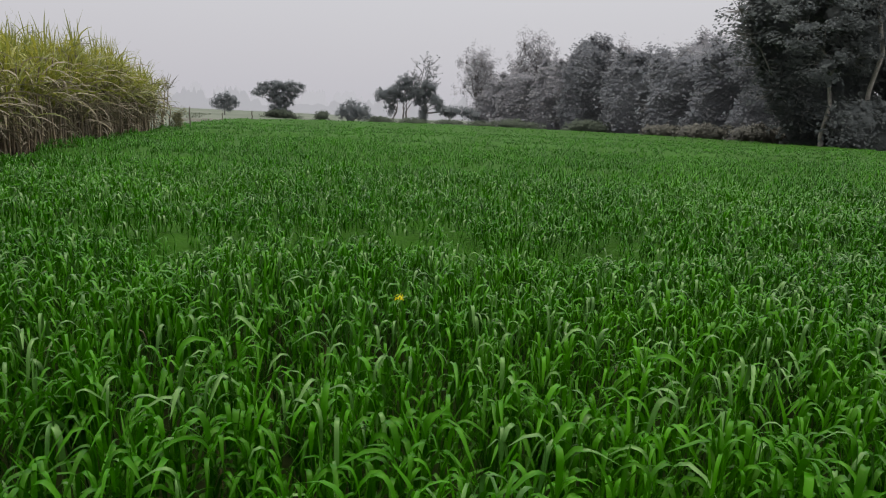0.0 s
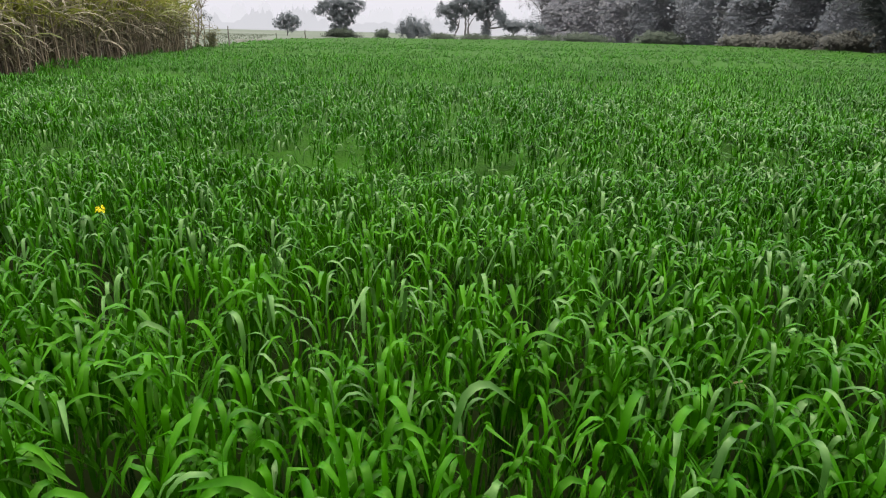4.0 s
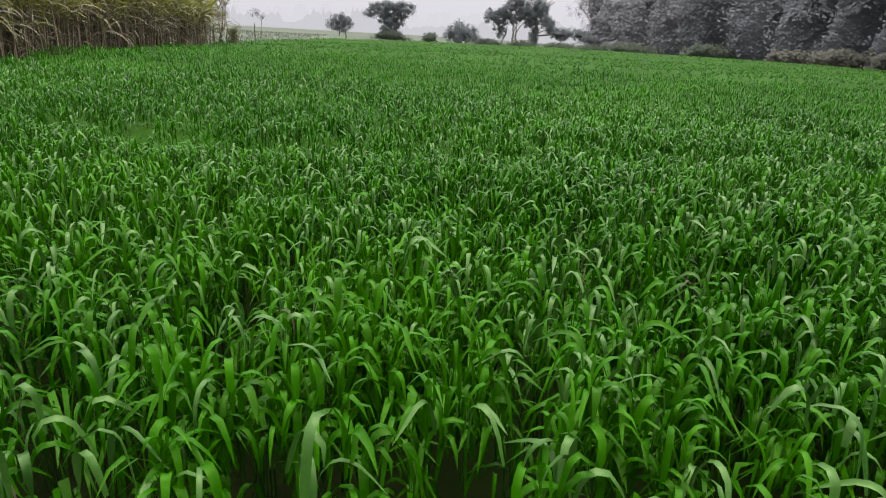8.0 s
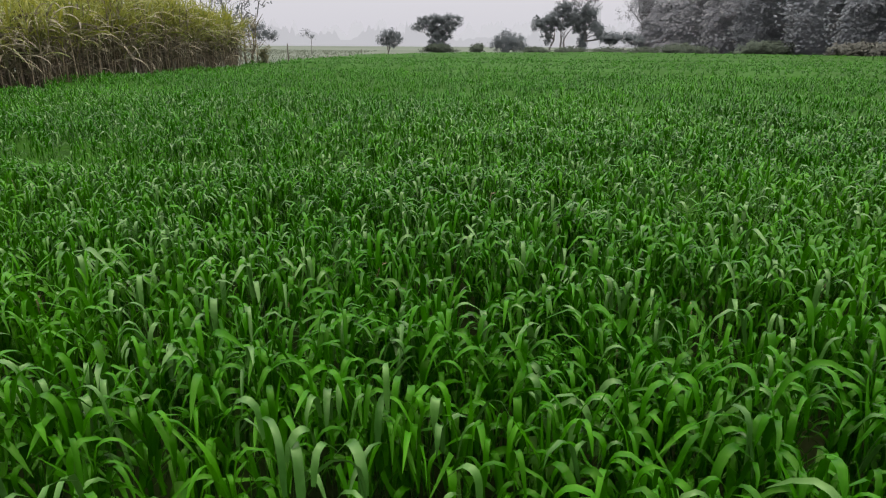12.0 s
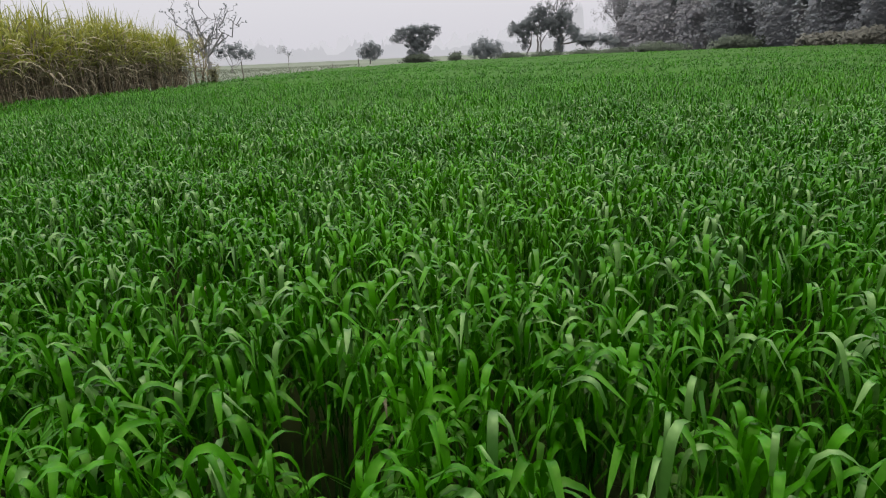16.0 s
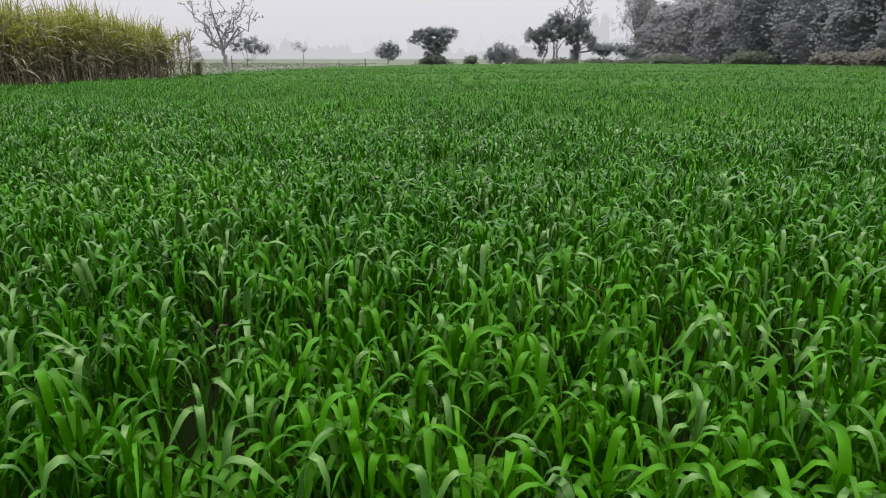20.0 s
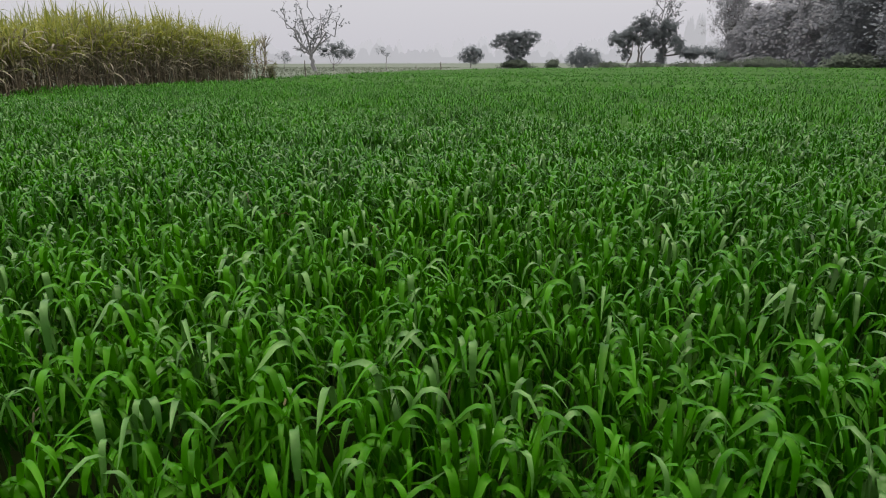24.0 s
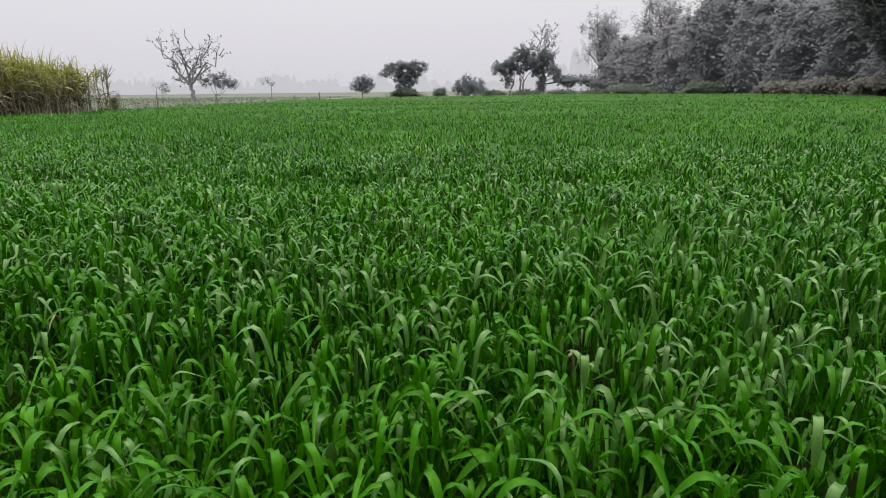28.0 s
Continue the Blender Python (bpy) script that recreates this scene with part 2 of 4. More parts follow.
def tube(points, radii, sides=6):
    """A tapered tube along a line of points."""
    pts = np.asarray(points, float)
    d = np.gradient(pts, axis=0)
    d /= np.linalg.norm(d, axis=1, keepdims=True) + 1e-9
    ref = np.where(np.abs(d[:, 2:3]) > 0.9, [[1.0, 0, 0]], [[0, 0, 1.0]])
    u = np.cross(d, ref)
    u /= np.linalg.norm(u, axis=1, keepdims=True) + 1e-9
    v = np.cross(d, u)
    a = np.arange(sides) * 2 * math.pi / sides
    ring = u[:, None] * np.cos(a)[None, :, None] + v[:, None] * np.sin(a)[None, :, None]
    verts = (pts[:, None] + ring * np.asarray(radii, float)[:, None, None]).reshape(-1, 3)
    quads = [[i * sides + j, i * sides + (j + 1) % sides, (i + 1) * sides + (j + 1) % sides, (i + 1) * sides + j]
             for i in range(len(pts) - 1) for j in range(sides)]
    return verts, quads


def tube_many(p0, p1, r0, r1, sides=4):
    """Many straight tapered tubes at once."""
    p0, p1 = np.asarray(p0, float), np.asarray(p1, float)
    d = p1 - p0
    d /= np.linalg.norm(d, axis=1, keepdims=True) + 1e-9
    ref = np.where(np.abs(d[:, 2:3]) > 0.9, [[1.0, 0, 0]], [[0, 0, 1.0]])
    u = np.cross(d, ref)
    u /= np.linalg.norm(u, axis=1, keepdims=True) + 1e-9
    v = np.cross(d, u)
    a = np.arange(sides) * 2 * math.pi / sides
    ring = u[:, None] * np.cos(a)[None, :, None] + v[:, None] * np.sin(a)[None, :, None]
    lo, hi = p0[:, None] + ring * r0[:, None, None], p1[:, None] + ring * r1[:, None, None]
    verts = np.concatenate([lo, hi], 1)
    q = np.array([[j, (j + 1) % sides, sides + (j + 1) % sides, sides + j] for j in range(sides)])
    return verts.reshape(-1, 3), (q[None] + (np.arange(len(p0)) * 2 * sides)[:, None, None]).reshape(-1, 4)


def bent(rng, a, b, n=5, sway=0.12):
    """A line of points from a to b that wanders a little."""
    a, b = np.asarray(a, float), np.asarray(b, float)
    t = np.linspace(0, 1, n)[:, None]
    line = a + (b - a) * t + rng.normal(0, 1, (n, 3)) * np.linalg.norm(b - a) * sway * np.sin(t * math.pi)
    line[0], line[-1] = a, b
    return line


def leaf_quads(rng, centres, size, up=0.3, out=None):
    """A small pointed leaf or sprig, with a fold, at each centre."""
    n = len(centres)
    d = rng.normal(0, 1, (n, 3))
    d /= np.linalg.norm(d, axis=1, keepdims=True)
    nrm = rng.normal(0, 1, (n, 3)) + [0, 0, up]
    if out is not None:
        nrm = out + rng.normal(0, 0.34, (n, 3))
        d = np.cross(nrm, d)
        d /= np.linalg.norm(d, axis=1, keepdims=True) + 1e-9
    s = np.cross(d, nrm)
    s /= np.linalg.norm(s, axis=1, keepdims=True) + 1e-9
    L = (size * rng.uniform(0.6, 1.4, n))[:, None]
    W = L * rng.uniform(0.35, 0.6, (n, 1))
    drop = np.cross(s, d) * L * (0.15 if out is None else 0.06)
    v = np.stack([centres - d * L * 0.5, centres + s * W - drop, centres + d * L * 0.5, centres - s * W - drop], 1)
    q = np.arange(n * 4).reshape(n, 4)
    return v.reshape(-1, 3), q


def lump(rng, centre, rx, rz, rings=8, sides=13):
    """An uneven mass of close inner foliage."""
    a = np.arange(sides) * 2 * math.pi / sides
    rows = []
    for i in range(rings + 1):
        e = -math.pi / 2 + math.pi * i / rings
        wob = rng.uniform(0.82, 1.12, sides)
        rows.append(np.stack([np.cos(a) * math.cos(e) * rx * wob, np.sin(a) * math.cos(e) * rx * wob, np.full(sides, math.sin(e) * rz) * rng.uniform(0.9, 1.1)], -1))
    verts = np.array(rows).reshape(-1, 3) + centre
    verts[:, 2] = np.maximum(verts[:, 2], 0.0)
    quads = [[i * sides + j, i * sides + (j + 1) % sides, (i + 1) * sides + (j + 1) % sides, (i + 1) * sides + j] for i in range(rings) for j in range(sides)]
    return verts, quads


def crown_hull(rng, blobs, rings=20, sides=36, shrink=0.82):
    """The uneven outer face of a dense crown: the reach of its masses all round the axis, at each height, roughened."""
    zs = np.linspace(0.0, 0.95 * max(b[2] + b[4] for b in blobs), rings)
    a = np.arange(sides) * 2 * math.pi / sides
    ux, uy = np.cos(a), np.sin(a)
    reach = np.full((rings, sides), 0.05)
    for dx, dy, z0, rx, rz in blobs:
        rr2 = rx * rx * np.clip(1 - ((zs - z0) / rz) ** 2, 0, 1)
        along, miss2 = dx * ux + dy * uy, (dx * uy - dy * ux) ** 2
        room = rr2[:, None] - miss2[None]
        reach = np.maximum(reach, np.where(room > 0, along[None] + np.sqrt(np.maximum(room, 0)), 0))
    for _ in range(5):
        reach = 0.5 * reach + 0.25 * (np.roll(reach, 1, 1) + np.roll(reach, -1, 1))
        reach[1:-1] = 0.5 * reach[1:-1] + 0.25 * (reach[:-2] + reach[2:])
    broad = rng.normal(0, 1, reach.shape)
    for _ in range(3):
        broad = (broad + np.roll(broad, 1, 0) + np.roll(broad, 1, 1) + np.roll(broad, -1, 1)) / 4
    reach *= shrink * rng.uniform(0.97, 1.03, reach.shape) * (1 + 0.12 * broad)
    top = zs[:, None] * np.where(np.arange(rings)[:, None] > 0, rng.uniform(0.985, 1.015, reach.shape), 1)
    verts = np.stack([reach * ux, reach * uy, top], -1).reshape(-1, 3)
    quads = [[i * sides + j, i * sides + (j + 1) % sides, (i + 1) * sides + (j + 1) % sides, (i + 1) * sides + j] for i in range(rings - 1) for j in range(sides)]
    return verts, quads


# ---- ground and wheat ----
def canopy(x, y):
    """Height of the wheat's leaf tips over the ground: uneven growth, two furrows across and a track along, lower by the cane."""
    h = (0.61 + 0.03 * np.sin(0.9 * y + 0.35 * x + 1.5 * np.sin(0.31 * x)) + 0.025 * np.sin(0.37 * x - 0.53 * y)
         + 0.03 * np.sin(2.1 * x + 0.7 * y) * np.sin(1.7 * y - 0.4 * x)
         + 0.034 * np.sin(5.3 * x + 1.9 * np.sin(3.1 * y)) * np.sin(4.7 * y + 1.7 * np.sin(2.9 * x)))
    h -= 0.16 * np.exp(-(((y - 4.75 - 0.155 * x + 0.2 * np.sin(0.8 * x)) / 0.42) ** 2))
    h -= 0.17 * np.exp(-(((y - 12.4 - 0.09 * x + 0.3 * np.sin(0.6 * x)) / 0.7) ** 2))
    h -= 0.08 * np.exp(-(((y - 24.0 + 0.1 * x + 0.5 * np.sin(0.3 * x)) / 1.2) ** 2))
    h -= 0.09 * np.exp(-(((x + 0.75 + 0.27 * y + 0.15 * np.sin(0.9 * y)) / 0.24) ** 2))
    h -= 0.08 * np.exp(-((x + 1.8) ** 2 + (y - 4.0) ** 2) / 0.12)
    h += 0.10 * np.exp(-((x - 5.5) ** 2 + (y - 12.7) ** 2) / 0.5)
    return h


def build_ground():
    n = 60
    g = np.linspace(-1, 1, n + 1)
    xs = np.sign(g) * np.abs(g) ** 3 * 2200
    X, Y = np.meshgrid(xs, xs)
    verts = np.stack([X, Y, 0 * X], -1).reshape(-1, 3)
    quads = [[j * (n + 1) + i, j * (n + 1) + i + 1, (j + 1) * (n + 1) + i + 1, (j + 1) * (n + 1) + i] for j in range(n) for i in range(n)]
    ob = new("ground", raw_mesh("ground", verts, quads, M_MIST_MEADOW))
    tagged(ob, "grassland running out to the horizon, mist put into its pale colour", "ground", kind="structure")
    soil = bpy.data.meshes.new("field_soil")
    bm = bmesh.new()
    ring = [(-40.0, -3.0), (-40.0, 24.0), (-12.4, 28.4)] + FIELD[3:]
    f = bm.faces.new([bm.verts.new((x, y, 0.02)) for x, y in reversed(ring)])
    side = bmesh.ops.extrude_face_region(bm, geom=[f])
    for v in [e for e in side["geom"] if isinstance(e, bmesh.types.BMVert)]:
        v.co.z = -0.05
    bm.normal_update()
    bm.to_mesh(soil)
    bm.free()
    soil.materials.append(M_SHADED_SOIL)
    tagged(new("field_soil", soil), "soil under the standing crops, their shade put into its colour", "soil", kind="structure")


FIELD = [(-4.2, -3.0), (-5.6, 5.0), (-11.6, 26.6), (-20.0, 62.0), (-16.0, 82.0), (2.0, 106.0), (20.0, 98.0), (31.0, 88.0), (36.0, 50.0), (34.0, -3.0)]


def inside(x, y, poly=FIELD):
    hit = np.zeros(len(x), bool)
    for (x0, y0), (x1, y1) in zip(poly, poly[1:] + poly[:1]):
        cross = (y0 > y) != (y1 > y)
        hit ^= cross & (x < (x1 - x0) * (y - y0) / (y1 - y0 + 1e-9) + x0)
    return hit


def scatter(rng, x0, x1, y0, y1, per_m2, group=5):
    """Tillers in loose tufts, inside the field."""
    n = int((x1 - x0) * (y1 - y0) * per_m2 / group)
    x, y = np.repeat(rng.uniform(x0, x1, n), group), np.repeat(rng.uniform(y0, y1, n), group)
    x, y = x + rng.normal(0, 0.028, len(x)), y + rng.normal(0, 0.028, len(y))
    keep = inside(x, y) & ((rng.random(len(x)) < np.clip((canopy(x, y) - 0.24) * 4.2, 0.2, 1)) | (y > 9))
    return x[keep], y[keep]


def folded_blades(rng, base, az, length, width, elev, bend, segs, mid, span):
    """Arching wheat leaves with a channel along the midrib: three points across each row, the middle one sunk; more rows at the bend."""
    n = len(base)
    k = np.arange(segs + 1) / segs
    k = k + 0.085 * np.sin(2 * math.pi * k)
    prof = np.interp(k, [0, 0.2, 0.55, 0.82, 1], [0.6, 0.95, 1.0, 0.62, 0.05])
    along = (k[None, :-1] + k[None, 1:]) / 2
    f = np.clip((along - mid[:, None]) / span[:, None] + 0.5, 0, 1)
    el = elev[:, None] - bend[:, None] * (f * f * (3 - 2 * f) * 0.88 + 0.12 * along)
    turn = az[:, None] + rng.normal(0, 0.35, (n, 1)) * k[None, :-1] ** 2
    step = np.stack([np.cos(turn) * np.cos(el), np.sin(turn) * np.cos(el), np.sin(el)], -1) * (length[:, None] * np.diff(k))[..., None]
    spine = np.concatenate([base[:, None], base[:, None] + np.cumsum(step, 1)], 1)
    d = np.concatenate([step[:, :1], (step[:, :-1] + step[:, 1:]) * 0.5, step[:, -1:]], 1)
    d /= np.linalg.norm(d, axis=-1, keepdims=True)
    azk = np.concatenate([turn, turn[:, -1:]], 1)
    flat = np.stack([-np.sin(azk), np.cos(azk), 0 * azk], -1)
    face = np.cross(d, flat)
    roll = (rng.normal(0, 0.22, (n, 1)) + rng.normal(0, 0.5, (n, 1)) * k[None] ** 1.5)[..., None]
    side = flat * np.cos(roll) + face * np.sin(roll)
    deep = np.cross(d, side)
    half = (prof[None] * width[:, None] * 0.5)[..., None]
    verts = np.stack([spine - side * half, spine - deep * half * 0.34, spine + side * half], 2).reshape(n, -1, 3)
    q = np.array([[3 * i + j, 3 * i + j + 1, 3 * i + j + 4, 3 * i + j + 3] for i in range(segs) for j in range(2)])
    quads = (q[None] + (np.arange(n) * verts.shape[1])[:, None, None]).reshape(-1, 4)
    return verts.reshape(-1, 3), quads


def wheat_leaves(rng, x, y, per, length, width, segs, folded=False, stiff=0.16):
    """Leaves of the tillers at x, y: most rise, arch over at the top of the crop and hang, some stand up."""
    out = []
    top = canopy(x, y) * rng.normal(1.0, 0.06, len(x))
    for k in range(per):
        n = len(x)
        az = rng.uniform(0, 2 * math.pi, n)
        upright = rng.random(n) < (stiff if k == 0 else stiff * 0.4) * np.interp(x, [0.5, 4.0], [2.8, 1.0])
        L = length * rng.uniform(0.72, 1.25, n)
        elev = np.radians(np.where(upright, rng.uniform(72, 89, n), rng.uniform(70, 92, n)))
        bend = np.radians(np.where(upright, rng.uniform(5, 40, n), rng.uniform(115, 182, n)))
        centre = rng.uniform(0.42, 0.66, n)
        span = rng.uniform(0.36, 0.62, n)
        rise = L * np.where(upright, 0.88, centre * 0.93)
        z = np.maximum(top - k * rng.uniform(0.02, 0.09, n) - rise, 0.03)
        base = np.stack([x + rng.normal(0, 0.012, n), y + rng.normal(0, 0.012, n), z], -1)
        W = width * np.interp(x, [1.0, 4.5], [0.78, 1.0]) * rng.uniform(0.55, 1.2, n) * np.where(upright, 0.7, 1.0)
        if folded:
            out.append(folded_blades(rng, base, az, L, W, elev, bend, segs, centre, span))
        else:
            out.append(blades(rng, base, az, L, W, elev, bend, segs, mid=centre, span=span[:, None]))
    return out


def build_sward():
    """The closed mass of lower leaves of the distant crop, which the upper leaves stand out of."""
    xs, ys = np.arange(-21.0, 36.6, 0.6), 4.4 + 102.6 * np.linspace(0, 1, 150) ** 1.5
    X, Y = np.meshgrid(xs, ys)
    rng = np.random.default_rng(19)
    top = canopy(X, Y)
    Z = top - 1.4 * np.maximum(0.6 - top, 0) - np.interp(Y, [4.4, 9, 14, 26], [0.32, 0.23, 0.15, 0.08]) + rng.normal(0, 0.014, X.shape)
    Z = np.maximum(Z, 0.1) * np.clip((Y - 4.4) / 0.9, 0.02, 1)
    n = len(xs)
    j, i = np.meshgrid(np.arange(len(ys) - 1), np.arange(n - 1), indexing="ij")
    keep = inside(X[:-1, :-1].ravel() + 0.3, Y[:-1, :-1].ravel() + 0.3)
    q = np.stack([j * n + i, j * n + i + 1, (j + 1) * n + i + 1, (j + 1) * n + i], -1).reshape(-1, 4)[keep]
    return np.stack([X, Y, Z], -1).reshape(-1, 3), q


def build_wheat():
    rng = np.random.default_rng(11)
    near = []
    for x0, x1, y0, y1, thick in ((-4.5, 4.0, 0.8, 2.6, 132), (4.0, 9.0, 0.9, 2.8, 135), (9.0, 15.8, 1.4, 3.5, 165)):
        near += wheat_leaves(rng, *scatter(rng, x0, x1, y0, y1, thick), 4, 0.23, 0.0195, 7, folded=True)
        near += wheat_leaves(rng, *scatter(rng, x0, x1 + (x1 > 15) * 1.4, y1, 4.6, 240), 3, 0.205, 0.0180, 5)
    near += [(v - [0, 0, 0.17], q) for v, q in wheat_leaves(rng, *scatter(rng, -4.5, 15.8, 1.0, 5.0, 165), 2, 0.24, 0.024, 2)]
    near += wheat_leaves(rng, *scatter(rng, -4.5, 15.8, -1.5, 0.75, 60), 2, 0.25, 0.022, 4)
    sx, sy = scatter(rng, -4.5, 15.8, -1.0, 4.6, 90)
    p0 = np.stack([sx, sy, 0 * sx], -1)
    p1 = p0 + np.stack([rng.normal(0, 0.03, len(sx)), rng.normal(0, 0.03, len(sx)), canopy(sx, sy) * rng.uniform(0.5, 0.72, len(sx))], -1)
    stems = tube_many(p0, p1, np.full(len(sx), 0.004), np.full(len(sx), 0.003), 3)
    crop = tagged(new("wheat_crop", raw_mesh("wheat_crop", *join(near), M_WHEAT)),
                  "dense dewy green young wheat with arching leaves", "wheat", kind="stuff")
    tagged(part_raw("stems", *stems, M_WHEAT_STEM, crop), kind="stuff")
    mid_ = wheat_leaves(rng, *scatter(rng, -7.5, 19.0, 4.6, 10.0, 160), 3, 0.19, 0.0205, 3)
    tagged(part_raw("middle_leaves", *join(mid_), M_WHEAT, crop), kind="stuff")
    mid2 = wheat_leaves(rng, *scatter(rng, -10.5, 25.0, 10.0, 20.0, 105), 2, 0.19, 0.025, 2, stiff=0.05)
    tagged(part_raw("outer_leaves", *join(mid2), M_WHEAT, crop), kind="stuff")
    far = wheat_leaves(rng, *scatter(rng, -17.0, 34.0, 20.0, 45.0, 27), 2, 0.2, 0.034, 2, stiff=0.05)
    tagged(part_raw("distant_leaves", *join(far), M_WHEAT, crop), kind="stuff")
    last = wheat_leaves(rng, *scatter(rng, -21.0, 36.0, 45.0, 107.0, 3), 2, 0.2, 0.05, 2, stiff=0.05)
    tagged(part_raw("farthest_leaves", *join(last), M_WHEAT, crop), kind="stuff")
    tagged(part_raw("lower_leaf_mass", *build_sward(), M_SWARD, crop, "closed soft mass of lower leaves"), kind="stuff")
    dew = wheat_leaves(rng, *scatter(rng, -4.5, 15.8, 0.8, 4.6, 58, 2), 1, 0.23, 0.0195, 7, folded=True, stiff=0.02)
    dew += wheat_leaves(rng, *scatter(rng, -7.5, 19.0, 4.6, 10.0, 34, 2), 1, 0.19, 0.0205, 4, stiff=0.02)
    tagged(part_raw("dew_sheen_leaves", *join(dew), M_WHEAT_DEW_SHEEN, crop, "pale leaves whitened by dew"), kind="stuff")
    kinds = []
    for k in range(10):
        ang = rng.uniform(0, 6.28, 5)
        tx, ty = np.cos(ang) * rng.uniform(0.005, 0.05, 5), np.sin(ang) * rng.uniform(0.005, 0.05, 5)
        v, q = join(wheat_leaves(rng, tx + 3.0, ty + 2.0, 4, 0.24, 0.0200, 7, folded=True))
        kinds.append(raw_mesh("wheat_plant", v - [3.0, 2.0, 0], q, M_WHEAT))
    for k in range(300):
        px = -1.2 + 15.6 * (k + rng.random()) / 300
        plant = new("wheat_plant", kinds[k % 10])
        plant.parent = crop
        py = 1.0 + 0.055 * px + rng.uniform(0, 1.1)
        grow = 1.02 * float(canopy(np.array([px]), np.array([py]))[0]) / float(canopy(np.array([3.0]), np.array([2.0]))[0])
        plant.matrix_basis = pose(px, py, 0, 0, 0, rng.uniform(0, 360)) @ Matrix.Diagonal((1, 1, grow, 1))
    dx, dy = scatter(rng, -4.5, 15.8, 0.6, 5.0, 2.2, 1)
    dry = wheat_leaves(rng, dx, dy, 1, 0.18, 0.011, 5)
    dry = [(v - [0, 0, 0.1], q) for v, q in dry]
    tagged(part_raw("dry_leaves", *join(dry), M_WHEAT_DRY, crop, "withered straw-yellow leaves"), kind="stuff")


# ---- sugarcane ----
def cane_plants(rng, x, y, tall, greens, dries, arcs):
    """Canes with upright green tops, arching half-dry leaves at mid height and withered ones hanging along the stalks."""
    n = len(x)
    h = 2.25 * rng.uniform(0.84, 1.12, n) * tall * (1 + 0.06 * np.sin(1.3 * y + 0.7 * x) + 0.05 * np.sin(3.1 * y))
    foot = np.stack([x, y, 0 * x], -1)
    head = foot + np.stack([rng.normal(0, 0.05, n) * h, rng.normal(0, 0.05, n) * h, h], -1)
    stalks, green, dry = [], [], []
    for k in range(4):
        a, b = foot + (head - foot) * k / 4, foot + (head - foot) * (k + 1) / 4
        stalks.append(tube_many(a, b, np.full(n, 0.019), np.full(n, 0.0155), 6))
    shape = [0.6, 1, 0.8, 0.4, 0.03]
    for k in range(greens):
        az = rng.uniform(0, 2 * math.pi, n)
        up = rng.random(n) < 0.4
        elev = np.radians(np.where(up, rng.uniform(76, 89, n), rng.uniform(58, 82, n)))
        bend = np.radians(np.where(up, rng.uniform(5, 35, n), rng.uniform(50, 130, n)))
        base = foot + (head - foot) * rng.uniform(0.6, 1.0, n)[:, None]
        green.append(blades(rng, base, az, rng.uniform(0.7, 1.25, n) * tall, rng.uniform(0.03, 0.055, n), elev, bend, 5, taper=shape))
    for k in range(arcs):
        az = rng.uniform(0, 2 * math.pi, n)
        base = foot + (head - foot) * rng.uniform(0.5, 0.85, n)[:, None]
        (dry if k % 2 else green).append(blades(rng, base, az, rng.uniform(0.9, 1.5, n) * tall, rng.uniform(0.035, 0.06, n), np.radians(rng.uniform(40, 75, n)),
                                                np.radians(rng.uniform(80, 135, n)), 6, twist=0.35, taper=shape))
    for k in range(dries):
        az = rng.uniform(0, 2 * math.pi, n)
        base = foot + (head - foot) * rng.uniform(0.3, 0.75, n)[:, None]
        dry.append(blades(rng, base, az, rng.uniform(0.5, 1.0, n), rng.uniform(0.025, 0.05, n), np.radians(rng.uniform(-20, 60, n)),
                          np.radians(rng.uniform(60, 120, n)), 4, twist=0.5, taper=shape))
    return stalks, green, dry


def drooping_leaves(rng, x, y, out, count):
    """Long pale half-dry leaves that arch out of the crop's face at mid height."""
    got = []
    for _ in range(count):
        n = len(x)
        base = np.stack([x, y, rng.uniform(0.75, 1.75, n)], -1)
        az = math.atan2(out[1], out[0]) + rng.normal(0, 0.8, n)
        got.append(blades(rng, base, az, rng.uniform(0.8, 1.5, n), rng.uniform(0.04, 0.075, n), np.radians(rng.uniform(35, 75, n)),
                          np.radians(rng.uniform(80, 130, n)), 7, twist=0.3, taper=[0.7, 1, 0.85, 0.5, 0.04]))
    return got


CANE_RUN, CANE_TALL = [0, 7, 9.5, 13, 18, 24, 26], [0.72, 0.72, 0.80, 0.98, 1.06, 1.0, 0.92]


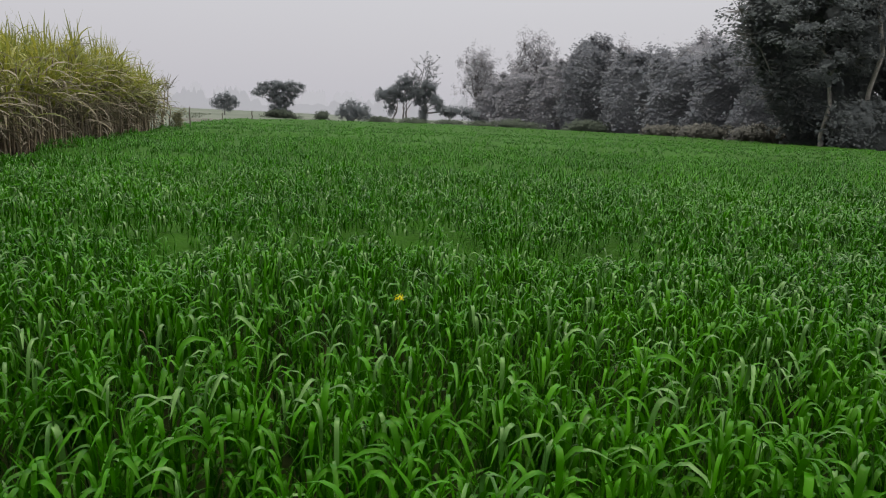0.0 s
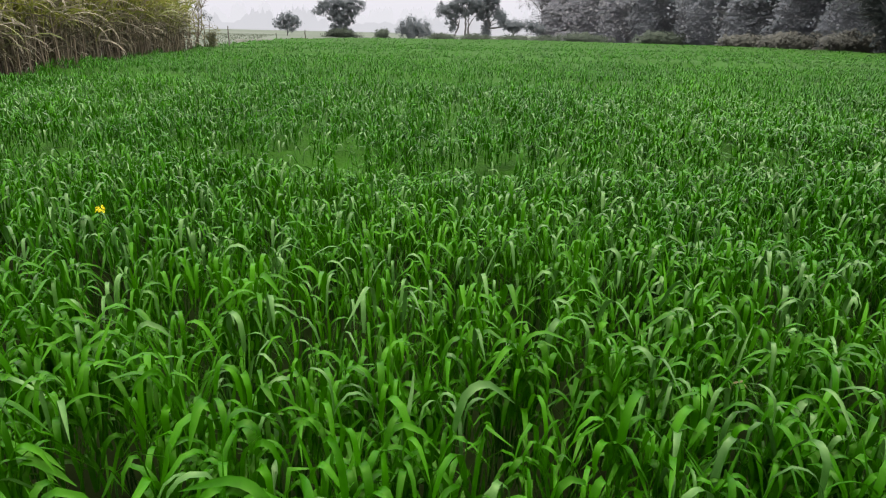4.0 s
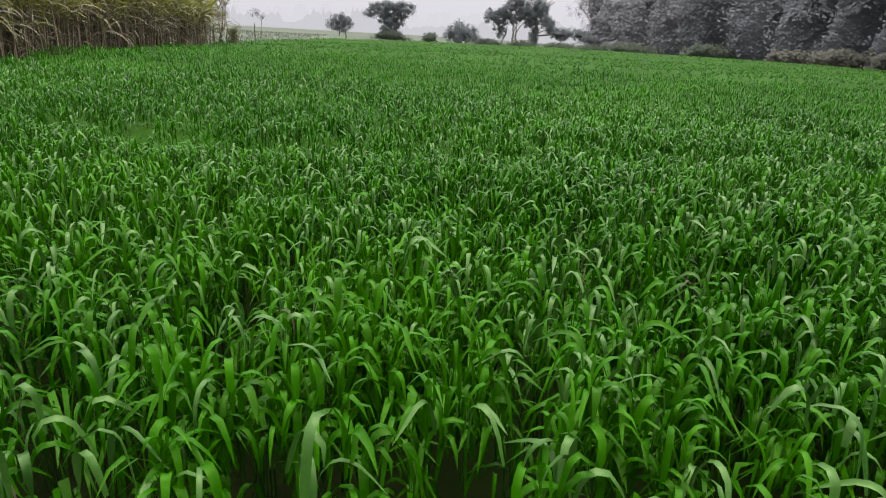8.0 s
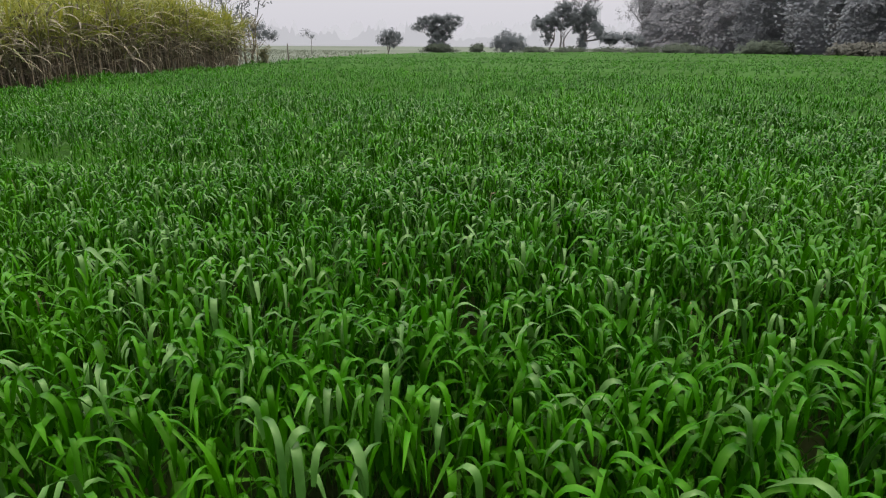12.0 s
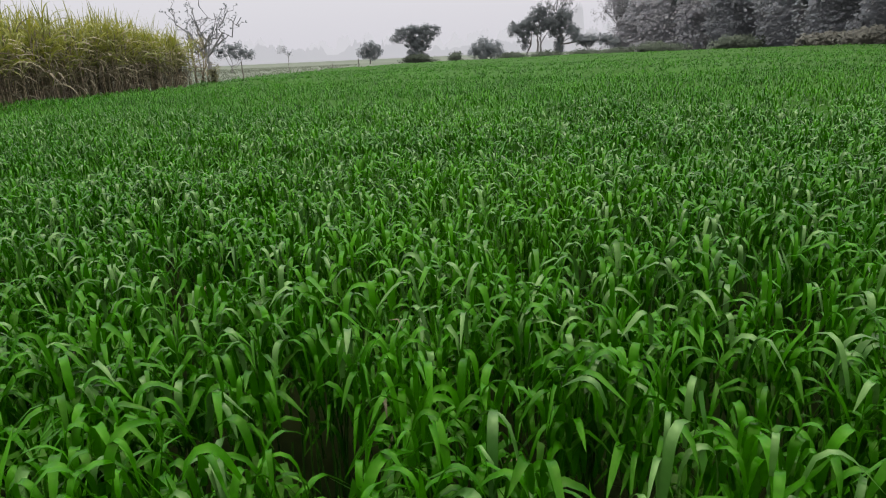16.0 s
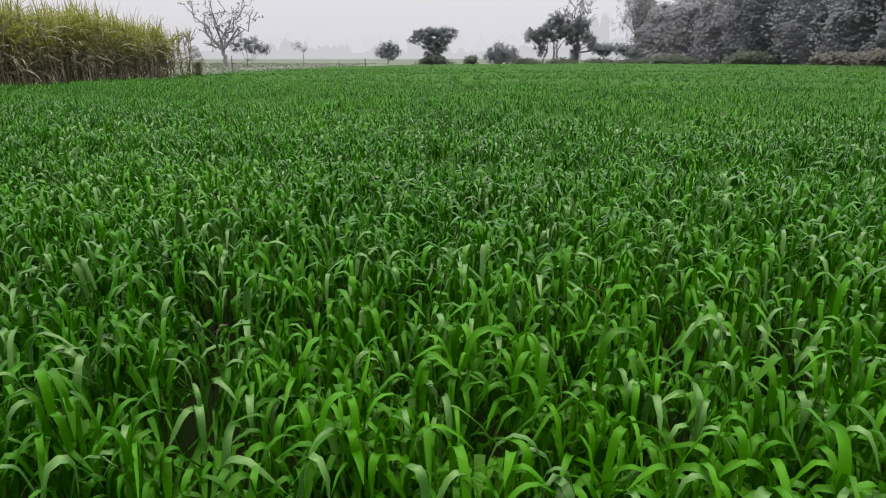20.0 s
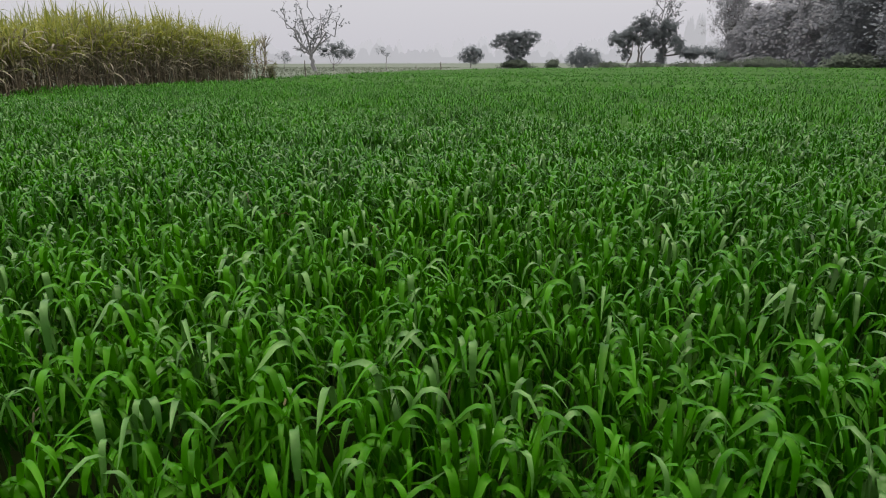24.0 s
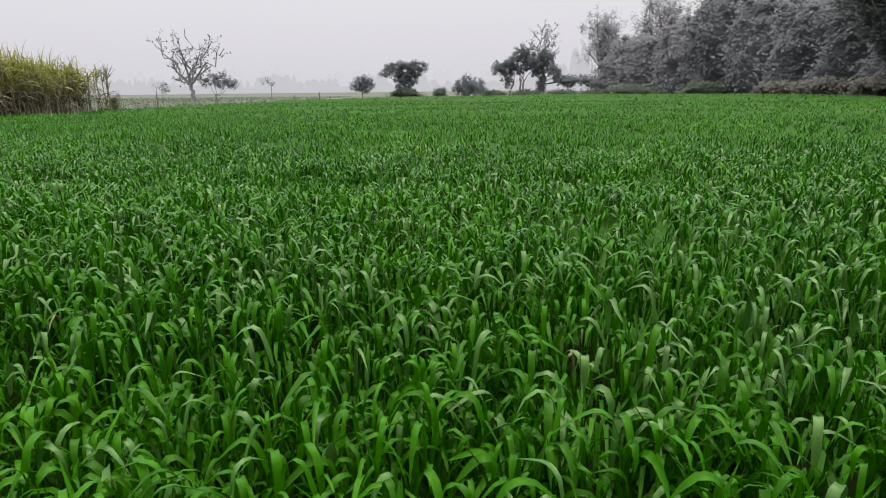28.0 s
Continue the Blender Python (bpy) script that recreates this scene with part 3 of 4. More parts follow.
def build_cane():
    rng = np.random.default_rng(21)
    a, b = np.array([-5.3, 2.5]), np.array([-11.75, 27.2])
    along = (b - a) / np.linalg.norm(b - a)
    out = np.array([-along[1], along[0]])
    L = np.linalg.norm(b - a)
    stalks, green, dry = [], [], []
    for depth0, depth1, per_m2, gr, dr, ar in ((0.0, 1.4, 7.0, 10, 5, 5), (1.4, 3.5, 9.0, 11, 4, 3), (3.5, 14.0, 3.2, 12, 1, 1)):
        n = int(L * (depth1 - depth0) * per_m2)
        u, d = rng.uniform(0, L, n), rng.uniform(depth0, depth1, n)
        keep = (u < L - 0.25 * d * rng.random(n))
        u, d = u[keep], d[keep]
        p = a + along * u[:, None] + out * d[:, None]
        tall = np.interp(u, CANE_RUN, CANE_TALL)
        got = cane_plants(rng, p[:, 0], p[:, 1], tall, gr, dr, ar)
        stalks, green, dry = stalks + got[0], green + got[1], dry + got[2]
        if depth0 == 0.0:
            edge = p[d < 0.9]
            dry += drooping_leaves(rng, edge[:, 0], edge[:, 1], -out, 3)
            lean = rng.uniform(-0.12, 0.12, (len(edge), 2))
            foot = np.column_stack([edge + rng.normal(0, 0.12, edge.shape), 0 * edge[:, 0]])
            stalks.append(tube_many(foot, foot + np.column_stack([lean, rng.uniform(1.1, 1.7, len(edge))]), np.full(len(edge), 0.022), np.full(len(edge), 0.018), 6))
    crop = tagged(new("sugarcane_crop", raw_mesh("sugarcane_crop", *join(green), M_CANE_LEAF)),
                  "tall ripening sugarcane with yellow-green tops and dry brown lower leaves", "sugarcane", kind="stuff")
    tagged(part_raw("stalks", *join(stalks), M_CANE_STALK, crop, "brown jointed cane stalks"), kind="stuff")
    tagged(part_raw("dry_leaves", *join(dry), M_CANE_DRY, crop, "withered straw-brown hanging leaves"), kind="stuff")
    one = np.zeros(1)
    kinds = []
    for k in range(9):
        got = cane_plants(rng, one, one + k, one + 1.0, 10, 6, 5)
        kinds.append([raw_mesh(name, *(lambda v, q: (v - [0, k, 0], q))(*join(lists)), mat)
                      for name, lists, mat in zip(("cane", "green_leaves", "dry_leaves"), got, (M_CANE_STALK, M_CANE_LEAF, M_CANE_DRY))])
    for k in range(210):
        u, d = L * (k + rng.random()) / 210, rng.uniform(0.0, 0.8)
        x, y = a + along * u + out * d
        cane = new("cane", kinds[k % 9][0])
        cane.parent = crop
        grow = float(np.interp(u, CANE_RUN, CANE_TALL)) * rng.uniform(0.92, 1.05)
        cane.matrix_basis = pose(x, y, 0, 0, 0, rng.uniform(0, 360)) @ Matrix.Diagonal((grow, grow, grow, 1))
        for name, me in zip(("green_leaves", "dry_leaves"), kinds[k % 9][1:]):
            new(name, me).parent = cane


def build_edge_clump():
    """The loose canes that lean out at the end of the crop, with stiff fans of leaves."""
    rng = np.random.default_rng(8)
    root = tagged(new("sugarcane_clump"), "loose leaning sugarcane at the open end of the crop", "sugarcane")
    root.location = (-11.3, 27.6, 0)
    dry, fans = [], []
    for foot, tip, m in (((-0.62, 0), (-0.16, 2.1), 12), ((-0.5, 0.2), (-0.4, 2.0), 9), ((-0.1, -0.1), (-0.08, 1.45), 4), ((-0.5, 0.15), (-0.62, 1.9), 9), ((-0.7, -0.1), (-0.75, 2.0), 9),
                         ((-0.85, 0.1), (-0.85, 2.1), 9), ((-0.65, 0.3), (-0.5, 1.6), 7)):
        top = np.array([tip[0], foot[1], tip[1]])
        line = bent(rng, (foot[0], foot[1], 0), top, 6, 0.03)
        part_raw("stalk", *tube(line, np.linspace(0.03, 0.02, 6)), M_CANE_STALK, root)
        fans.append(blades(rng, np.repeat(top[None], m, 0), rng.choice([0.0, math.pi], m) + rng.normal(0, 0.5, m), rng.uniform(0.5, 0.9, m), rng.uniform(0.028, 0.05, m),
                           np.radians(rng.uniform(40, 89, m)), np.radians(rng.uniform(5, 45, m)), 5, twist=0.6))
        k = 6
        dry.append(blades(rng, line[rng.integers(1, 5, k)], rng.uniform(0, 6.28, k), rng.uniform(0.4, 0.9, k), rng.uniform(0.03, 0.05, k),
                          np.radians(rng.uniform(-20, 70, k)), np.radians(rng.uniform(60, 130, k)), 5, twist=0.5))
    part_raw("green_leaves", *join(fans[5:]), M_CANE_LEAF, root)
    part_raw("dry_leaves", *join(dry + fans[:5]), M_CANE_DRY, root, "withered stiff and hanging leaves")


# ---- trees ----
def flat_shade_way(out):
    """The way that leaves and normals turn: a little out of their mass, mostly up and toward the camera, to even out
    shade.
    """
    soft = 0.4 * out + [0, -0.45, 0.7]
    return soft / np.linalg.norm(soft, axis=1, keepdims=True)


def foliage(rng, centres, out, size, leaf, root):
    """The crown's leaves, turned up and toward the camera, each a little its own way, with set normals that flatten
    their shade.
    """
    soft = flat_shade_way(out / (np.linalg.norm(out, axis=1, keepdims=True) + 1e-9))
    v, q = leaf_quads(rng, centres, size, out=soft)
    corner = v.reshape(-1, 4, 3)
    face = np.cross(corner[:, 1] - corner[:, 0], corner[:, 2] - corner[:, 0])
    turn = (face * soft).sum(1) < 0
    q[turn] = q[turn][:, ::-1]
    ob = part_raw("crown", v, q, leaf, root)
    ob.data.normals_split_custom_set_from_vertices(np.repeat(soft, 4, 0).tolist())
    return ob


def tree(name, label, category, x, y, fork, blobs, trunk_r, n_leaf, size, leaf, bark=M_BARK, twigs=14, seed=1, trunks=((0, 0),), group="", core=0.0):
    """Trunks to the fork, a limb to each mass of the crown (dx, dy, z, rx, rz), twigs to its sprays, leaves round each spray."""
    rng = np.random.default_rng(seed)
    root = tagged(new(name), label, category, group)
    root.location = (x, y, 0)
    limbs, centres, outs, cores = [], [], [], []
    heart = np.array([0, 0, max(b[2] + b[4] for b in blobs) * 0.5])
    for tx, ty in trunks:
        line = bent(rng, (tx, ty, -0.1), (tx * 0.6, ty * 0.6, fork), 6, 0.03)
        part_raw("trunk", *tube(line, np.linspace(trunk_r, trunk_r * 0.7, 6) * np.array([1.35, 1, 1, 1, 1, 1]), 8), bark, root)
    vol = np.array([b[3] ** 2 * b[4] for b in blobs])
    share = vol ** 0.75 / (vol ** 0.75).sum()
    for (dx, dy, z, rx, rz), s in zip(blobs, share):
        c, r = np.array([dx, dy, z]), np.array([rx, rx, rz])
        j = min(trunks, key=lambda p: (p[0] - dx) ** 2 + (p[1] - dy) ** 2)
        h = fork if z > fork else max(z * 0.55, 0.05)
        start = np.array([j[0] * (1 - 0.4 * h / fork), j[1] * (1 - 0.4 * h / fork), h])
        limbs.append(tube(bent(rng, start, c, 5, 0.08), np.linspace(trunk_r * 0.45, trunk_r * 0.15, 5), 6))
        sprays = int(twigs * 1.3) + 4
        dirs = rng.normal(0, 1, (sprays, 3))
        dirs /= np.linalg.norm(dirs, axis=1, keepdims=True)
        tips = c + dirs * r * rng.choice([0.9, 0.98, 1.04, 1.1, 1.16] if core >= 0.8 else [0.8, 0.92, 1.0, 1.08, 1.16] if core else [0.3, 0.6, 0.8, 1.0, 1.16], (sprays, 1))
        tips[:, 2] = np.maximum(tips[:, 2], 0.15)
        limbs.append(tube_many(np.repeat(c[None], sprays, 0), tips, np.full(sprays, trunk_r * 0.14), np.full(sprays, trunk_r * 0.04), 4))
        m = int(n_leaf * s * (0.55 if core >= 0.8 else 1.9 if core else 1.0))
        wide = rng.uniform(0.05, 0.13, (sprays, 1)) if core else rng.uniform(0.07, 0.16, (sprays, 1))
        pick = rng.integers(0, sprays, m)
        pos = tips[pick] + rng.normal(0, 1, (m, 3)) * r * wide[pick] + rng.normal(0, size * 0.5, (m, 3))
        pos[:, 2] = np.maximum(pos[:, 2], 0.1)
        centres.append(pos)
        away = (pos - c) / (np.linalg.norm(pos - c, axis=1, keepdims=True) + 1e-9) + 0.7 * (pos - heart) / (np.linalg.norm(pos - heart, axis=1, keepdims=True) + 1e-9)
        outs.append(away + rng.normal(0, 0.12, (m, 3)) + [0, 0, 0.15])
        if core and core < 0.8:
            cores.append(lump(rng, c, rx * core * 0.72, rz * core * 0.72))
    if core >= 0.8:
        cores.append(crown_hull(rng, blobs))
        v, q = cores[0][0], np.array(cores[0][1])
        pick = rng.integers(0, len(q), int(n_leaf * 0.85))
        w = rng.dirichlet((1, 1, 1, 1), len(pick))[..., None]
        pos = (v[q[pick]] * w).sum(1)
        away = pos * [1, 1, 0] / (np.linalg.norm(pos[:, :2], axis=1, keepdims=True) + 1e-6)
        pos = pos + away * np.abs(rng.normal(0, 0.07, (len(pick), 1))) * np.linalg.norm(pos[:, :2], axis=1, keepdims=True) + rng.normal(0, 0.16, (len(pick), 3)) + [0, 0, 0.1]
        pos[:, 2] = np.maximum(pos[:, 2], 0.1)
        centres.append(pos)
        outs.append(away + [0, 0, 0.3] + rng.normal(0, 0.2, (len(pick), 3)))
        tall = v[:, 2].max()
        high = v[v[:, 2] > 0.5 * tall]
        seat = high[rng.integers(0, len(high), 34)]
        tip = seat + (seat - [0, 0, 0.55 * tall]) * rng.uniform(0.06, 0.22, (34, 1)) + [0, 0, 0.1]
        limbs.append(tube_many(seat * 0.9, tip, np.full(34, 0.05), np.full(34, 0.015), 4))
        count = max(int(n_leaf * 0.3 / 34), 8)
        pos = np.repeat(tip, count, 0) + rng.normal(0, 1, (34 * count, 3)) * np.repeat(rng.uniform(0.012, 0.035, 34), count)[:, None] * tall
        centres.append(np.maximum(pos, [-99, -99, 0.1]))
        outs.append(np.repeat(tip - [0, 0, 0.4 * tall], count, 0))
    part_raw("branchwork", *join(limbs), M_BARK, root)
    if cores:
        # solid filler behind the leaves; set normals keep its shade flat, as haze would
        inner = part_raw("inner_foliage", *join(cores), leaf, root)
        inner.data.normals_split_custom_set_from_vertices(flat_shade_way(rng.normal(0, 0.12, (len(inner.data.vertices), 3))).tolist())
    foliage(rng, np.concatenate(centres), np.concatenate(outs), size * (0.72 if core >= 0.8 else 0.5), leaf, root)
    return root


def bare_tree(name, label, x, y, fork, r0, limbs, bark, seed, twigs=5, fine=3, tufts=0, leaf=None, lean=0.0):
    """A leafless tree: a trunk to the fork, crooked limbs to the given tips, side boughs and twigs along them."""
    rng = np.random.default_rng(seed)
    root = tagged(new(name), label, "tree")
    root.location = (x, y, 0)
    crotch = np.array([lean, 0, fork])
    part_raw("trunk", *tube(bent(rng, (0, 0, -0.1), crotch, 6, 0.05), np.linspace(r0 * 1.3, r0 * 0.85, 6), 8), bark, root)
    small, ends = [], []
    for tip in limbs:
        tip = np.asarray(tip, float)
        span = np.linalg.norm(tip - crotch)
        line = bent(rng, crotch, tip, 8, 0.07)
        part_raw("limb", *tube(line, np.linspace(r0 * 0.62, r0 * 0.16, 8), 6), bark, root)
        ends.append(tip)
        for k in range(twigs):
            u = int(rng.integers(2, 7))
            d = rng.normal(0, 1, 3) * [1, 0.7, 0.5] + (tip - crotch) / span * 0.5 + [0, 0, 0.55]
            d /= np.linalg.norm(d)
            q = line[u] + d * span * rng.uniform(0.16, 0.34)
            bough = bent(rng, line[u], q, 5, 0.09)
            small.append(tube(bough, np.linspace(r0 * 0.24, r0 * 0.07, 5), 5))
            ends.append(q)
            for _ in range(fine):
                v = int(rng.integers(1, 5))
                e = rng.normal(0, 1, 3) * [1, 0.7, 0.6] + d * 0.7
                e /= np.linalg.norm(e)
                w = bough[v] + e * span * rng.uniform(0.06, 0.14)
                small.append(tube(bent(rng, bough[v], w, 3, 0.06), np.linspace(r0 * 0.09, r0 * 0.04, 3), 4))
                ends.append(w)
    part_raw("twig_work", *join(small), bark, root)
    if tufts:
        ends = np.array(ends)
        c = ends[rng.integers(0, len(ends), tufts)] + rng.normal(0, 0.14, (tufts, 3))
        tagged(part_raw("withered_foliage", *leaf_quads(rng, c, 0.26), leaf, root, "sparse withered leaf tufts", smooth=False), kind="stuff")
    return root


def dome(cx, cz, rx, rz, n, rng, depth=0.7):
    """Masses that together make one uneven dome."""
    out = []
    for _ in range(n):
        a, r = rng.uniform(0, 6.28), rng.uniform(0.25, 0.75)
        e = rng.uniform(-0.5, 1.0)
        out.append((cx + math.cos(a) * r * rx, math.sin(a) * r * rx * depth, cz + e * rz * 0.62, rx * rng.uniform(0.32, 0.5), rz * rng.uniform(0.3, 0.48)))
    return out


def build_far_trees():
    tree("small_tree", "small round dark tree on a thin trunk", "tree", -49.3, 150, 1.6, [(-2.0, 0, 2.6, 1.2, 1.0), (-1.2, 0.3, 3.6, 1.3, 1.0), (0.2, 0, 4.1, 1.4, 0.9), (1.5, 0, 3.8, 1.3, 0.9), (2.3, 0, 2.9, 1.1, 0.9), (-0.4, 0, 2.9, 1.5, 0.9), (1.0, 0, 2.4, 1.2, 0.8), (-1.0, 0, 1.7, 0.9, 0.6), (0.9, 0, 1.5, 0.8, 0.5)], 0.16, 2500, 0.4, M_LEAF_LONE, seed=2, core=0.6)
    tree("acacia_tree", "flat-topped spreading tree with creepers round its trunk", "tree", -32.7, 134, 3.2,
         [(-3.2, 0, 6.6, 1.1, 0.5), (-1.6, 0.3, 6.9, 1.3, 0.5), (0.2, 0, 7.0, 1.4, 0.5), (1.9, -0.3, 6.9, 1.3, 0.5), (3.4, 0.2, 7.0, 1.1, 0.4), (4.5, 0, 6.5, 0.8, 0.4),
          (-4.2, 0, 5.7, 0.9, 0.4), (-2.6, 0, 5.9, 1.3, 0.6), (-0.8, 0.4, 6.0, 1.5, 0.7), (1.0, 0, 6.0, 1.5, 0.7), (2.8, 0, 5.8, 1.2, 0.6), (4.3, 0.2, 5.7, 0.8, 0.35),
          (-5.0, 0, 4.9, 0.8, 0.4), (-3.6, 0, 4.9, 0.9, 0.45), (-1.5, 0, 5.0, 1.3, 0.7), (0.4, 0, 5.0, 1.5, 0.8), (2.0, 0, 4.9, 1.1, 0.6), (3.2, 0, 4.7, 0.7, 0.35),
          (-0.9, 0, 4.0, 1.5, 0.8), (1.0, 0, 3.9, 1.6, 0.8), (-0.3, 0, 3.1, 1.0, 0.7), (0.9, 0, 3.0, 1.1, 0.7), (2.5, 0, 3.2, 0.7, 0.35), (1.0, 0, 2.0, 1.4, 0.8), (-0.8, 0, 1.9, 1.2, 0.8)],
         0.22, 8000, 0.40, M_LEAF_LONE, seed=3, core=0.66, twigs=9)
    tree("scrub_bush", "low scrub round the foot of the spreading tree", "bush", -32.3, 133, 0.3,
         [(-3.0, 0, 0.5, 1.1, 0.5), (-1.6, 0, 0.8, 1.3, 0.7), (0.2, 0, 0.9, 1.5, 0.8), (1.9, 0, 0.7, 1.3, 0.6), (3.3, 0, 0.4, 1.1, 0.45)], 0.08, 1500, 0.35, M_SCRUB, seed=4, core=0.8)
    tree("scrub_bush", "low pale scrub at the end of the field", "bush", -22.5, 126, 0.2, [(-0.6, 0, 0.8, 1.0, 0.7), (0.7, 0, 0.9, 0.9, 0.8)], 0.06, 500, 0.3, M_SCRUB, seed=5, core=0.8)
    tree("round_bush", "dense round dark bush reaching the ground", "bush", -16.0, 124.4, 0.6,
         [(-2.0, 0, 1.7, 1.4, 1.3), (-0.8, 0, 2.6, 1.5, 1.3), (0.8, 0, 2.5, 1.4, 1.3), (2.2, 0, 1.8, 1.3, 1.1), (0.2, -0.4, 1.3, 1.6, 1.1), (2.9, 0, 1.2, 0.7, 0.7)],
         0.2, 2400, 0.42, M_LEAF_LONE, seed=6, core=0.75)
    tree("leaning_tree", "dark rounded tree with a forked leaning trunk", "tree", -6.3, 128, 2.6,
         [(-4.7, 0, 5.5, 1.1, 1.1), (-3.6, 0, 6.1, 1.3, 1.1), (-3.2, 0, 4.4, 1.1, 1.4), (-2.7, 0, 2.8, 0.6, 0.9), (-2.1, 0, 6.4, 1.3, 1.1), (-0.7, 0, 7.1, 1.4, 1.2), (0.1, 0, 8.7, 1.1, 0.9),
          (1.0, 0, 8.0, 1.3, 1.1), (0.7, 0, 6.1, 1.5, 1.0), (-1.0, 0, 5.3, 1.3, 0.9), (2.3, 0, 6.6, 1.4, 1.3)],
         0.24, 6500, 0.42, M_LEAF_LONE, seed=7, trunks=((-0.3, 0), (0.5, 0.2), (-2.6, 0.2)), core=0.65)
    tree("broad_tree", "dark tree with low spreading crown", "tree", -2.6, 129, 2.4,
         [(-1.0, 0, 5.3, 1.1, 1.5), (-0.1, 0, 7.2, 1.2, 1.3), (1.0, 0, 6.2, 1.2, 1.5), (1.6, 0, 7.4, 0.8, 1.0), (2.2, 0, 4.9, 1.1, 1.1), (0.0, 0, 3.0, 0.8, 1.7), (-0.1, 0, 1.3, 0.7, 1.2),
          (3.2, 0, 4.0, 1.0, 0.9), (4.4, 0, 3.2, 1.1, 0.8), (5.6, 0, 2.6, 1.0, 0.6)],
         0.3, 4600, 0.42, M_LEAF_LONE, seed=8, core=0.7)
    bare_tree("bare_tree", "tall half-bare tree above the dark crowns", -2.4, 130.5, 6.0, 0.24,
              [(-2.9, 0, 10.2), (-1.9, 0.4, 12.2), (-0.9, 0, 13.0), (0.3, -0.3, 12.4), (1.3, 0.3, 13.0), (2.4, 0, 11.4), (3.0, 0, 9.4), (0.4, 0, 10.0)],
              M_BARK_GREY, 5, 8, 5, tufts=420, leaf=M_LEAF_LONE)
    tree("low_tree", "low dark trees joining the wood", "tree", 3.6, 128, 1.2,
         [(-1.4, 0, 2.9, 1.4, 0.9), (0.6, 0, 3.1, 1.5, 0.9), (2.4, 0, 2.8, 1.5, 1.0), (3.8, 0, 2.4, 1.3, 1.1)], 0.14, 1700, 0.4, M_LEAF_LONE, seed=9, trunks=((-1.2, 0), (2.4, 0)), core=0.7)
    for i, (x, w) in enumerate(((-10.5, 3.5), (-4.0, 5.0), (2.5, 5.5), (8.5, 5.0))):
        tree("scrub_bush", "low hazy hedge scrub along the field's end", "bush", x, 121 - i, 0.2,
             [(w * (k / 4 - 0.5), 0, 0.45, 1.0, 0.45 + 0.25 * (k % 2)) for k in range(5)], 0.06, 900, 0.34, M_SCRUB, seed=40 + i, group="hedge scrub", core=0.8)


